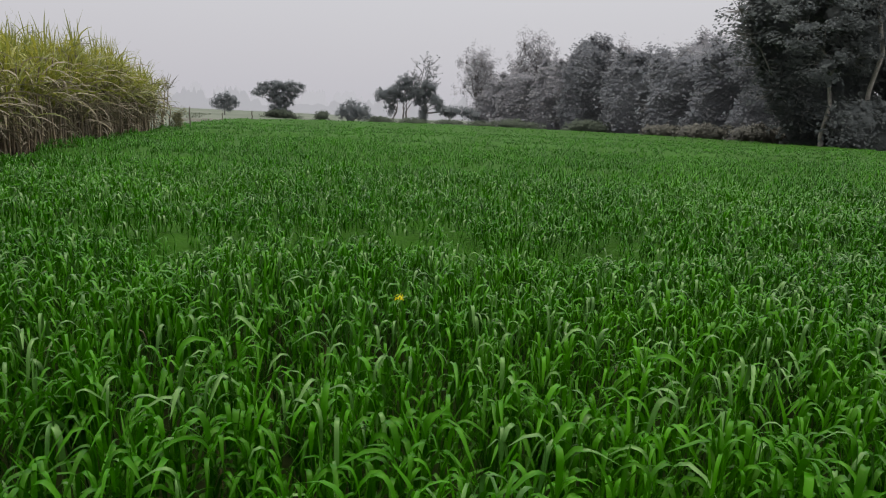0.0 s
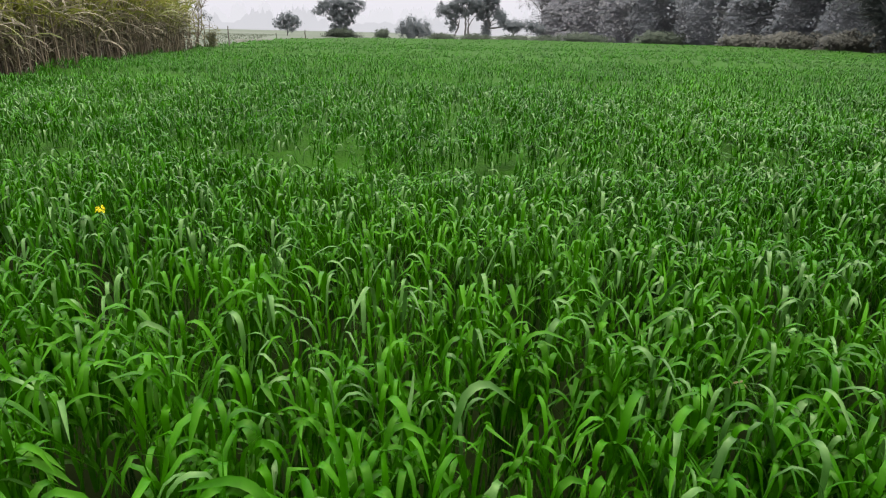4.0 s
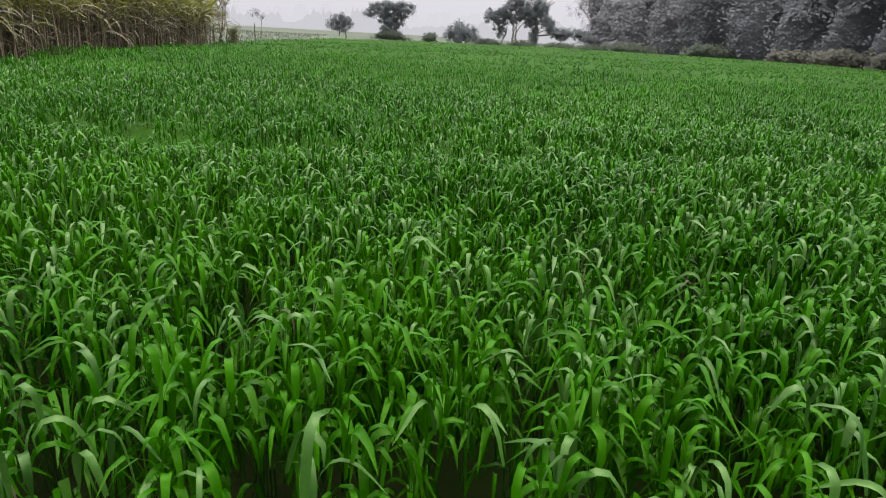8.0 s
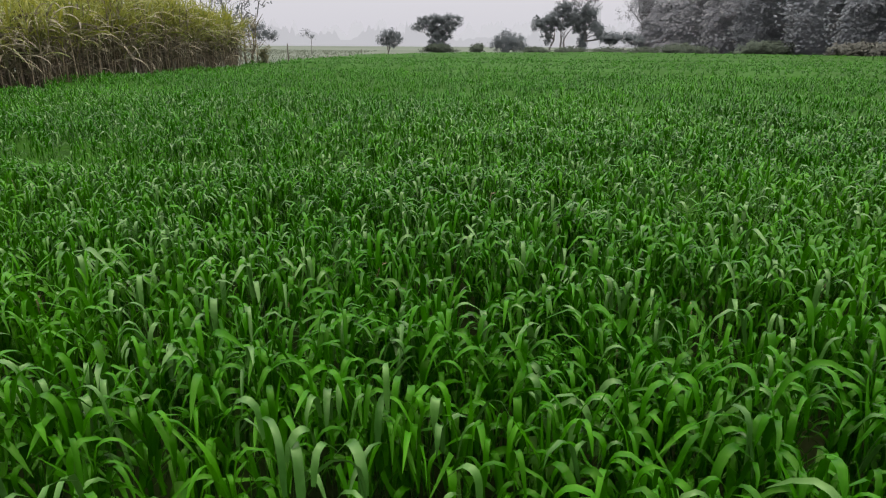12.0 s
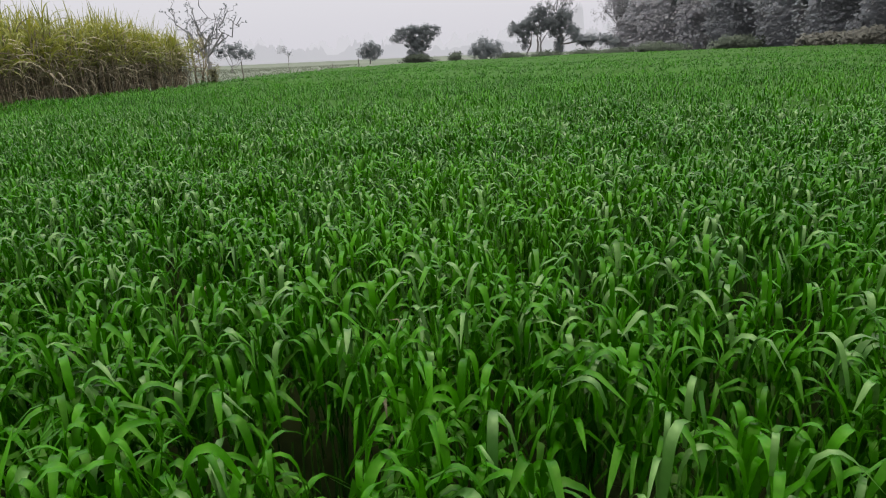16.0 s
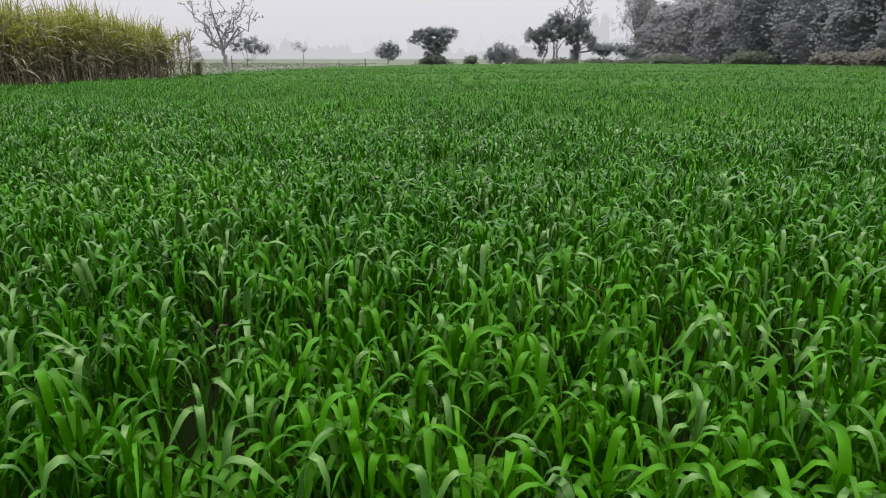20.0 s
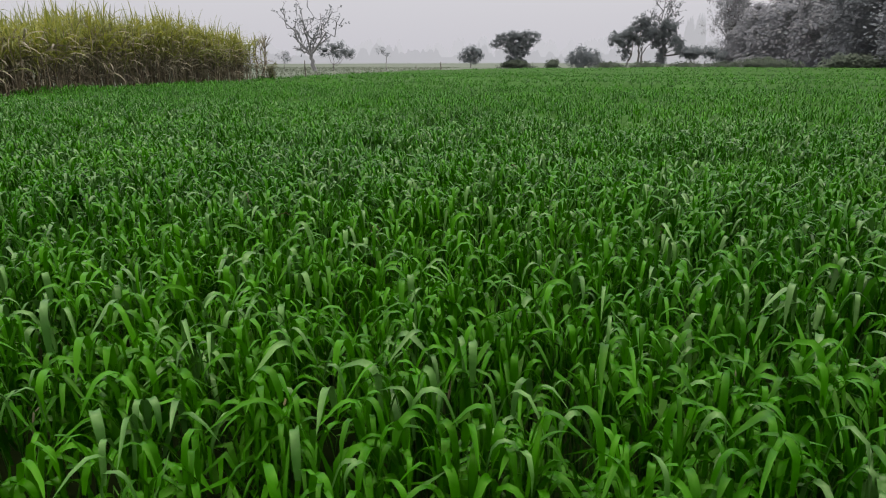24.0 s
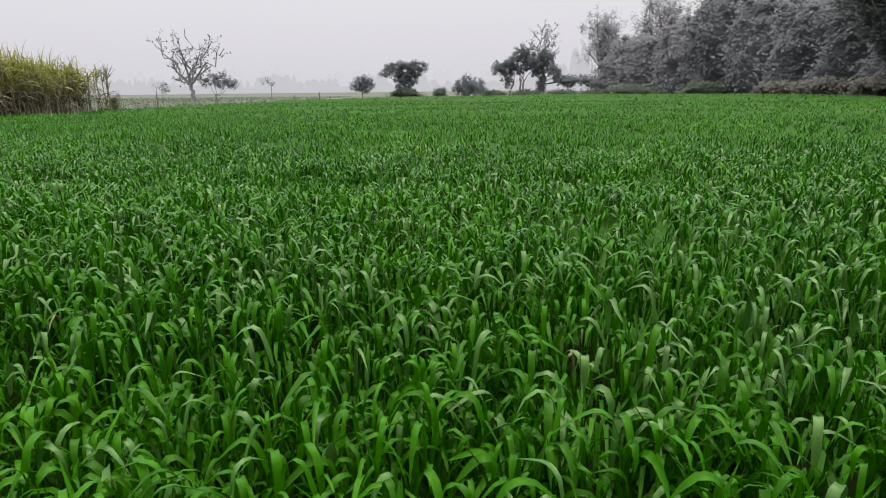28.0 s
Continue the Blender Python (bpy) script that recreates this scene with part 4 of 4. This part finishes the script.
def build_wood():
    """The wood along the field's right side, from its far corner to the big trees near its end."""
    rng = np.random.default_rng(77)
    lacy = "tall hazy tree with an open lacy crown"
    dense = "hazy grey-green tree of the dense wood"
    # trees farther off mostly get the paler leaf, which carries the haze
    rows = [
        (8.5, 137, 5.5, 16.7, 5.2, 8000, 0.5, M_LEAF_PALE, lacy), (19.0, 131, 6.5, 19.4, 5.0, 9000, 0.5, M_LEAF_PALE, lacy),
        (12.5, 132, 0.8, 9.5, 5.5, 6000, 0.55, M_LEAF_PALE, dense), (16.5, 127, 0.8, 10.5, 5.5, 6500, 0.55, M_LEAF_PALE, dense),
        (23.0, 124, 0.8, 13.1, 6.0, 7500, 0.55, M_LEAF_PALE, dense), (28.5, 118, 0.8, 16.4, 6.5, 9000, 0.55, M_LEAF_HAZE, dense),
        (33.5, 114, 5.0, 16.5, 4.6, 7000, 0.45, M_LEAF_PALE, lacy), (33.0, 106, 0.8, 13.6, 5.8, 8000, 0.5, M_LEAF_HAZE, dense),
        (38.5, 104, 4.0, 15.5, 4.6, 7000, 0.45, M_LEAF_HAZE, lacy), (36.0, 96, 0.8, 12.0, 5.2, 8000, 0.45, M_LEAF_HAZE, dense),
        (41.0, 91, 0.8, 13.5, 5.4, 8000, 0.45, M_LEAF_HAZE, dense), (44.0, 84, 0.8, 13.6, 5.4, 8000, 0.42, M_LEAF_HAZE, dense),
        (47.0, 77, 0.8, 13.1, 5.0, 7500, 0.4, M_LEAF_DARK, dense), (54.0, 92, 0.8, 16.4, 7.0, 6000, 0.55, M_LEAF_HAZE, dense),
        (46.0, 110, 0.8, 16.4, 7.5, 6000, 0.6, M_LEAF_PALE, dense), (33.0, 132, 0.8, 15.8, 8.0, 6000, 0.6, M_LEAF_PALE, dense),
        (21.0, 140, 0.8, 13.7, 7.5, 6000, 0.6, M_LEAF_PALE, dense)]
    for i, (x, y, fork, h, r, n, s, leaf, label) in enumerate(rows):
        if label == dense:
            blobs = dome(0, h * 0.56, r, h * 0.46, 15, rng) + [(k * r * 0.5 + rng.uniform(-0.8, 0.8), -r * 0.25 * rng.random(), h * z * rng.uniform(0.8, 1.25), r * rng.uniform(0.3, 0.55), h * rng.uniform(0.14, 0.26)) for k in (-1.5, -0.75, 0, 0.75, 1.5) for z in (0.15, 0.34)]
            twigs = 26
        else:
            blobs, twigs = dome(0, (h + fork * 0.55) / 2, r, (h - fork * 0.55) / 2, 18, rng), 10
        blobs += [(rng.uniform(-0.3, 0.3) * r, 0, h - r * 0.3, r * 0.4, r * 0.3)]
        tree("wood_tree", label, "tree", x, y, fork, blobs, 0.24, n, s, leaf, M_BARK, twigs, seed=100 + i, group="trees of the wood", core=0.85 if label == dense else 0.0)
    big = dome(0, 12.5, 9.5, 6.5, 30, rng) + [(-8.4, 0, 13.2, 1.8, 1.5), (-7.6, 0, 11.0, 2.0, 1.6), (-5.6, 0, 8.2, 2.4, 1.8), (-4.0, -1, 5.6, 2.6, 2.0), (-2.0, -1, 3.6, 2.6, 2.0), (1.5, -1, 3.0, 3, 2), (3, 0, 5, 3, 2.4), (6, 0, 4, 3, 3), (0, 0, 7, 3, 2.4), (4.5, 0, 8, 3, 2.4)]
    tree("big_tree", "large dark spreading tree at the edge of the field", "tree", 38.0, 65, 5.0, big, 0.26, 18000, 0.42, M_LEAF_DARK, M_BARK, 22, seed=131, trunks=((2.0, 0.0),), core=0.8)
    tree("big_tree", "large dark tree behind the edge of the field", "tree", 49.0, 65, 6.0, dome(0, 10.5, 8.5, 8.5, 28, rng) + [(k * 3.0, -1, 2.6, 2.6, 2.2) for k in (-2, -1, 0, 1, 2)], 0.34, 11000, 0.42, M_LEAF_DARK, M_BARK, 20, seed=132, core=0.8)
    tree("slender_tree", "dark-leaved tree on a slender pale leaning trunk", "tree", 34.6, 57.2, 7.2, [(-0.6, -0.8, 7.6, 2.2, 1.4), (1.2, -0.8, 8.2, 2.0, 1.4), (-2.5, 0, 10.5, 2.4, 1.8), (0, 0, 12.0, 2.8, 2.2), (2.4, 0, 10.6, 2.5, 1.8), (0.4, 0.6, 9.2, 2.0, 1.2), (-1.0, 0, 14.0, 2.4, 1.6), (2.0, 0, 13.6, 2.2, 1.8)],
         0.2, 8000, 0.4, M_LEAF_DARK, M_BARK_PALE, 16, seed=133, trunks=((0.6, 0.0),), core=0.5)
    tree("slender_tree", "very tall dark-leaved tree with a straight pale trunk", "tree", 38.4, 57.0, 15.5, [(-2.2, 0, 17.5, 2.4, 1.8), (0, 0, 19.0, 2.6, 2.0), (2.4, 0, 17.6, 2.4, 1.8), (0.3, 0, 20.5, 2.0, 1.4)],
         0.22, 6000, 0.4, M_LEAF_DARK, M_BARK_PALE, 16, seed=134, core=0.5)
    for i, (x, y, w, h, leaf) in enumerate(((32.0, 88, 5.0, 1.9, M_LEAF_BROWN), (35.0, 82, 5.5, 2.2, M_LEAF_BROWN), (38.5, 75, 5.5, 2.4, M_LEAF_BROWN), (40.5, 67, 6.0, 3.0, M_LEAF_DARK),
                                            (44.0, 60, 7.0, 3.4, M_LEAF_DARK), (38.6, 56.0, 6.5, 5.0, M_LEAF_DARK), (25.0, 104, 6.0, 2.2, M_SCRUB), (15.0, 116, 7.0, 1.8, M_SCRUB))):
        tree("undergrowth", "dry brown undergrowth in front of the wood" if leaf is M_LEAF_BROWN else "dull green bushes at the foot of the wood" if leaf is M_SCRUB else "dark undergrowth in front of the wood", "bush", x, y, 0.3,
             [(w * (k / 5 - 0.5), rng.uniform(-0.6, 0.6), h * rng.uniform(0.3, 0.6), w * 0.2, h * 0.4) for k in range(6)], 0.07, 2600, 0.34, leaf, seed=150 + i, group="undergrowth", core=0.85)


def build_left_trees():
    bare_tree("dead_tree", "leafless grey tree with crooked limbs", -51.9, 88.4, 2.6, 0.31,
              [(-6.0, 0, 9.6), (-5.6, 0.5, 7.4), (-3.6, 0, 5.4), (-1.6, -0.5, 9.4), (-0.6, 0, 11.0), (1.4, 0.4, 8.8), (4.0, 0, 9.0), (6.0, 0, 7.8), (3.6, 0, 5.6), (-4.0, 0, 3.6)],
              M_BARK_GREY, 12, 5, 3, tufts=520, leaf=M_LEAF_LONE, lean=-0.5)
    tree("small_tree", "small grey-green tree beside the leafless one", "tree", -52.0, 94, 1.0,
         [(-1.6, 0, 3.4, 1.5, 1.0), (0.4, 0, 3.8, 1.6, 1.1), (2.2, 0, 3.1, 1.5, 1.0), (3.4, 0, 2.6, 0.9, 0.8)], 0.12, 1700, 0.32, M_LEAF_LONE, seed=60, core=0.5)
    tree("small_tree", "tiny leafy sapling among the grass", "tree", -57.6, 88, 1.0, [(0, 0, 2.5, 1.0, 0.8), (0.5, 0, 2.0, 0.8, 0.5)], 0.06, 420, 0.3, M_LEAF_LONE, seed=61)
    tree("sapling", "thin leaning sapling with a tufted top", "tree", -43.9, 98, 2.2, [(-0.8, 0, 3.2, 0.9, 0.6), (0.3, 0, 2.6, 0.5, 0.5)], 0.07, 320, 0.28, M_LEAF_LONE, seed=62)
    tree("dark_bush", "small olive-brown bush at the corner of the cane", "bush", -11.0, 27.4, 0.6,
         [(0, 0, 0.85, 0.17, 0.25), (0.08, 0, 1.15, 0.14, 0.14), (-0.06, 0.05, 0.6, 0.2, 0.3), (0.22, 0, 1.3, 0.07, 0.06), (-0.12, 0, 1.0, 0.1, 0.14)], 0.02, 900, 0.13, M_BUSH, seed=63)


def build_posts():
    for x, y, h, r in ((-12.25, 31.9, 1.45, 0.035), (-18.6, 64.8, 1.35, 0.07), (-21.6, 64.8, 1.0, 0.05)):
        rng = np.random.default_rng(int(h * 100))
        post = tagged(new("fence_post"), "weathered wooden post at the field's edge", "post", "fence posts")
        post.location = (x, y, 0)
        part_raw("shaft", *tube(bent(rng, (0, 0, -0.1), (0.03, 0, h), 6, 0.02), np.linspace(r, r * 0.8, 6), 8), M_POST, post)
        part_raw("top", *tube([(0.03, 0, h - 0.01), (0.03, 0, h + 0.02)], [r * 0.8, r * 0.35], 8), M_POST, post)


def build_rough_grass():
    """Tufts of rough grass on the open ground beyond the crop, and a low bank of earth along the field's edge."""
    rng = np.random.default_rng(52)
    n = 3500
    y = 30 + 125 * rng.random(n) ** 0.8
    x = -14 - 0.32 * (y - 30) - rng.random(n) * (14 + 0.55 * y)
    k = ~inside(x, y) & ~((x < -11.5) & (y < 33))
    x, y = np.repeat(x[k], 5) + rng.normal(0, 0.2, k.sum() * 5), np.repeat(y[k], 5) + rng.normal(0, 0.2, k.sum() * 5)
    m = len(x)
    v, q = blades(rng, np.stack([x, y, 0 * x], -1), rng.uniform(0, 6.28, m), rng.uniform(0.2, 0.45, m), rng.uniform(0.03, 0.07, m),
                  np.radians(rng.uniform(55, 88, m)), np.radians(rng.uniform(20, 80, m)), 2)
    tagged(new("rough_grass", raw_mesh("rough_grass", v, q, M_FALLOW)), "sparse tufts of rough grass with mist put into their pale colour", "grass", kind="stuff")
    line = np.stack([np.linspace(-26.5, -18.9, 24), 66.5 - np.linspace(0, 1.4, 24) + rng.normal(0, 0.06, 24)], -1)
    prof = np.array([(-0.9, -0.02), (-0.45, 0.22), (-0.1, 0.38), (0.25, 0.35), (0.55, 0.18), (0.95, -0.02)])
    end = np.sin(np.linspace(0.12, 0.88, 24) * math.pi) ** 0.3
    verts = np.stack([np.repeat(line[:, :1], 6, 1), line[:, 1:] + prof[None, :, 0], prof[None, :, 1] * end[:, None] * rng.uniform(0.8, 1.15, (24, 6))], -1).reshape(-1, 3)
    quads = [[i * 6 + j, i * 6 + j + 1, (i + 1) * 6 + j + 1, (i + 1) * 6 + j] for i in range(23) for j in range(5)]
    tagged(new("earth_bank", raw_mesh("earth_bank", verts, quads, M_BANK)), "low dry earth bank along the edge of the field", "bank", kind="structure")


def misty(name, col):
    """Haze put into glow: far things emit the tone of the lit air before them."""
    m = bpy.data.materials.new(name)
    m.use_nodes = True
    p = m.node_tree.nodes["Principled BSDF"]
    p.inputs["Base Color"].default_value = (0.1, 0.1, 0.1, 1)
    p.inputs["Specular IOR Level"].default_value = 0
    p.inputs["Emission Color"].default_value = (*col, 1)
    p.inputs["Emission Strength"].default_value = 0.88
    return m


def skyline(name, label, dist, a0, a1, n, z, mat):
    a = np.radians(np.linspace(a0, a1, n))
    x, y = np.sin(a) * dist, np.cos(a) * dist
    verts = np.concatenate([np.stack([x, y, 0 * x - 2], -1), np.stack([x, y, z], -1)])
    i = np.arange(n - 1)
    tagged(new("backdrop", raw_mesh(name, verts, np.stack([i, i + 1, n + i + 1, n + i], -1), mat)), label, "treeline", kind="structure")


def crown_line(rng, a0, a1, n, count, w0, w1, h0, h1):
    """A skyline of overlapping crowns, each with a ragged edge."""
    a = np.linspace(a0, a1, n)
    top = np.zeros(n)
    for _ in range(count):
        c, w, h = rng.uniform(a0, a1), rng.uniform(w0, w1), rng.uniform(h0, h1)
        top = np.maximum(top, h * np.clip(1 - np.abs((a - c) / w) ** 1.8, 0, 1) ** 0.7 * rng.uniform(0.8, 1.0, n))
    return top


def build_distance():
    """Far rows of trees on the skyline, too far to shift much: flat strips with the haze in their glow."""
    rng = np.random.default_rng(3)
    n = 2600
    a = np.linspace(-75, 65, n)
    swell = 0.55 + 0.45 * np.sin(np.radians(a) * 9 + 1) * np.sin(np.radians(a) * 23)
    skyline("distant_trees", "pale hazy treeline on the skyline", 900, -75, 65, n, 8 + 30 * crown_line(rng, -75, 65, n, 700, 0.12, 0.6, 0.15, 1.0) * swell, misty("mist_glow_trees", (0.475, 0.472, 0.51)))
    skyline("distant_woods", "very pale far treeline lost in mist", 1300, -75, 65, n, 10 + 44 * crown_line(rng, -75, 65, n, 420, 0.2, 0.9, 0.25, 1.0), misty("mist_glow_woods", (0.565, 0.558, 0.60)))
    for c, w, h in ((-2.55, 0.5, 31.0), (-1.75, 0.55, 32.5), (-3.6, 0.7, 20.0), (-0.6, 0.9, 16.0)):
        k = 60
        e = np.linspace(-1, 1, k)
        z = h * np.clip(1 - np.abs(e) ** 3.0, 0, 1) ** 0.6 * rng.uniform(0.84, 1.0, k)
        skyline("distant_poplar", "pair of tall pale poplars standing in the mist", 462, c - w, c + w, k, z, misty("mist_glow_poplar", (0.475, 0.47, 0.505)))


# ---- mustard ----
def flower(rng, root, pos, size, out, open_=1.0):
    """Four petals in a cross round a small yellow heart."""
    d = np.asarray(out, float)
    d /= np.linalg.norm(d)
    u = np.cross(d, [0.3, 0.2, 1.0])
    u /= np.linalg.norm(u)
    v = np.cross(d, u)
    heads = []
    spin = rng.uniform(0, 1.5)
    for k in range(4):
        a = spin + k * math.pi / 2 + rng.normal(0, 0.12)
        r = u * math.cos(a) + v * math.sin(a)
        s = np.cross(d, r)
        rows = []
        for f, w, lift in ((0.08, 0.12, 0.10), (0.35, 0.34, 0.16), (0.62, 0.80, 0.12), (0.86, 0.86, 0.03), (1.0, 0.50, -0.06)):
            c = pos + r * size * f * open_ + d * size * (lift + (1 - open_) * f)
            rows.append([c - s * w * size * 0.5, c + d * size * 0.03, c + s * w * size * 0.5])
        verts = np.array(rows).reshape(-1, 3)
        quads = [[i * 3 + j, i * 3 + j + 1, i * 3 + j + 4, i * 3 + j + 3] for i in range(4) for j in range(2)]
        heads.append((verts, quads))
    part_raw("flower", *join(heads), M_PETAL, root)


def mustard(name, label, foot, joints, heads, leaves, seed, r=0.0035):
    """A mustard plant: a stem through its joints, heads of (position, flowers, buds, radius, size), and leaves up the stem."""
    rng = np.random.default_rng(seed)
    root = tagged(new(name), label, "mustard plant", "mustard plants")
    foot = np.asarray(foot, float)
    root.location = foot
    pts = [np.zeros(3)] + [np.asarray(j, float) - foot for j in joints]
    t = np.linspace(0, 1, len(pts))
    fine = np.linspace(0, 1, 14)
    line = np.stack([np.interp(fine, t, [p[k] for p in pts]) for k in range(3)], -1)
    line[1:-1] += rng.normal(0, 0.002, (12, 3))
    part_raw("stem", *tube(line, np.linspace(r * 1.15, r * 0.42, 14), 7), M_MSTEM, root)
    for pos, n_fl, n_bud, rad, size, tall in heads:
        c = np.asarray(pos, float) - foot
        near = line[np.argmin(np.linalg.norm(line - (c - [0, 0, tall * 0.8]), axis=1))]
        stalk = part_raw("flower_stalk", *tube(bent(rng, near, c, 4, 0.03), np.linspace(r * 0.6, r * 0.35, 4), 6), M_MSTEM, root)
        stalks = []
        for k in range(n_fl):
            a = k * 2.4 + rng.uniform(0, 0.6)
            h = -tall * (k + 0.3) / max(n_fl, 1)
            rr = rad * rng.uniform(0.75, 1.1) * (0.55 + 0.45 * (k + 1) / max(n_fl, 1))
            d = np.array([math.cos(a), math.sin(a), rng.uniform(0.3, 1.3)])
            p = c + np.array([d[0] * rr, d[1] * rr, h + 0.006])
            stalks.append(tube([c + [0, 0, h - 0.006], (c + [0, 0, h - 0.006] + p) / 2 - [0, 0, 0.001], p], [0.0007, 0.0006, 0.0006], 4))
            flower(rng, stalk, p, size * rng.uniform(0.85, 1.15), d, rng.choice([0.9, 0.75, 0.55]))
        for k in range(n_bud):
            a, e = k * 2.4, rng.uniform(0.2, 1.0)
            d = np.array([math.cos(a) * (1 - e * 0.6), math.sin(a) * (1 - e * 0.6), e])
            b0 = c + d * rng.uniform(0.004, 0.008) + [0, 0, 0.004]
            b1 = b0 + d * size * 0.45
            stalks.append(tube([c, b0], [0.0006, 0.0006], 4))
            part_raw("bud", *tube([b0, b0 * 0.65 + b1 * 0.35, b0 * 0.3 + b1 * 0.7, b1], [0.0005, 0.0013, 0.0012, 0.0003], 6), M_BUD, stalk)
        if stalks:
            part_raw("flower_head_stem", *join(stalks), M_MSTEM, root)
    for f, az, L, W, el in leaves:
        p = line[int(f * 13)]
        v, q = blades(rng, p[None], np.array([az]), np.array([L * 0.7]), np.array([W * 0.8]), np.radians([el]), np.radians([55.0]), 6, 0.15, taper=[0.2, 0.9, 1.0, 0.6, 0.06])
        part_raw("leaf", v, q, M_MLEAF, root)
    for k in range(6):
        p = line[int(rng.uniform(0.6, 0.9) * 13)]
        a = rng.uniform(0, 6.28)
        q = p + np.array([math.cos(a) * 0.012, math.sin(a) * 0.012, 0.022])
        part_raw("seed_pod", *tube(bent(rng, p, q, 4, 0.05), [0.0006, 0.0013, 0.0013, 0.0004], 5), M_MSTEM, root)


def build_mustard():
    mustard("mustard_plant", "tall mustard plant with a full head of yellow flowers", (4.155, 0.66, 0.0), [(4.135, 0.58, 0.9), (4.116, 0.49, 1.25), (4.104, 0.466, 1.385)],
            [((4.104, 0.466, 1.383), 17, 14, 0.0165, 0.0078, 0.017), ((4.106, 0.468, 1.352), 4, 0, 0.021, 0.0075, 0.012), ((4.112, 0.475, 1.275), 0, 2, 0.008, 0.008, 0.01)],
            [(0.72, 0.3, 0.04, 0.006, 30), (0.6, 4.4, 0.06, 0.016, 30)], 1, 0.0016)
    mustard("mustard_plant", "slim mustard plant with a small yellow head", (4.15, 0.72, 0.0), [(4.14, 0.62, 0.9), (4.128, 0.53, 1.25), (4.122, 0.505, 1.36)],
            [((4.122, 0.505, 1.36), 8, 8, 0.0125, 0.0078, 0.013)], [(0.66, 5.5, 0.045, 0.008, 40), (0.5, 2.2, 0.06, 0.02, 30)], 2, 0.0013)
    mustard("mustard_plant", "short mustard plant with opening yellow buds", (4.03, 0.64, 0.0), [(4.058, 0.54, 0.9), (4.072, 0.44, 1.21), (4.075, 0.42, 1.295)],
            [((4.075, 0.42, 1.295), 8, 7, 0.010, 0.0054, 0.005)], [(0.72, 3.3, 0.045, 0.007, 30), (0.74, 0.2, 0.04, 0.007, 25), (0.6, 1.2, 0.06, 0.018, 30)], 3, 0.0015)
    mustard("mustard_plant", "slanting mustard plant with green unopened buds", (4.30, 0.80, 0.0), [(4.25, 0.66, 0.9), (4.20, 0.54, 1.2), (4.182, 0.50, 1.30)],
            [((4.182, 0.50, 1.30), 1, 14, 0.006, 0.005, 0.008)], [(0.74, 0.4, 0.045, 0.007, 30), (0.66, 2.6, 0.05, 0.008, 30)], 4, 0.0016)
    mustard("mustard_plant", "single yellow mustard flower just above the wheat", (-0.13, 2.72, 0.0), [(-0.13, 2.70, 0.4), (-0.13, 2.69, 0.64)],
            [((-0.13, 2.69, 0.66), 7, 5, 0.018, 0.012, 0.025)], [], 5, 0.003)


build_ground()
build_distance()
build_far_trees()
build_wood()
build_left_trees()
build_posts()
build_rough_grass()
build_cane()
build_edge_clump()
build_mustard()
build_wheat()
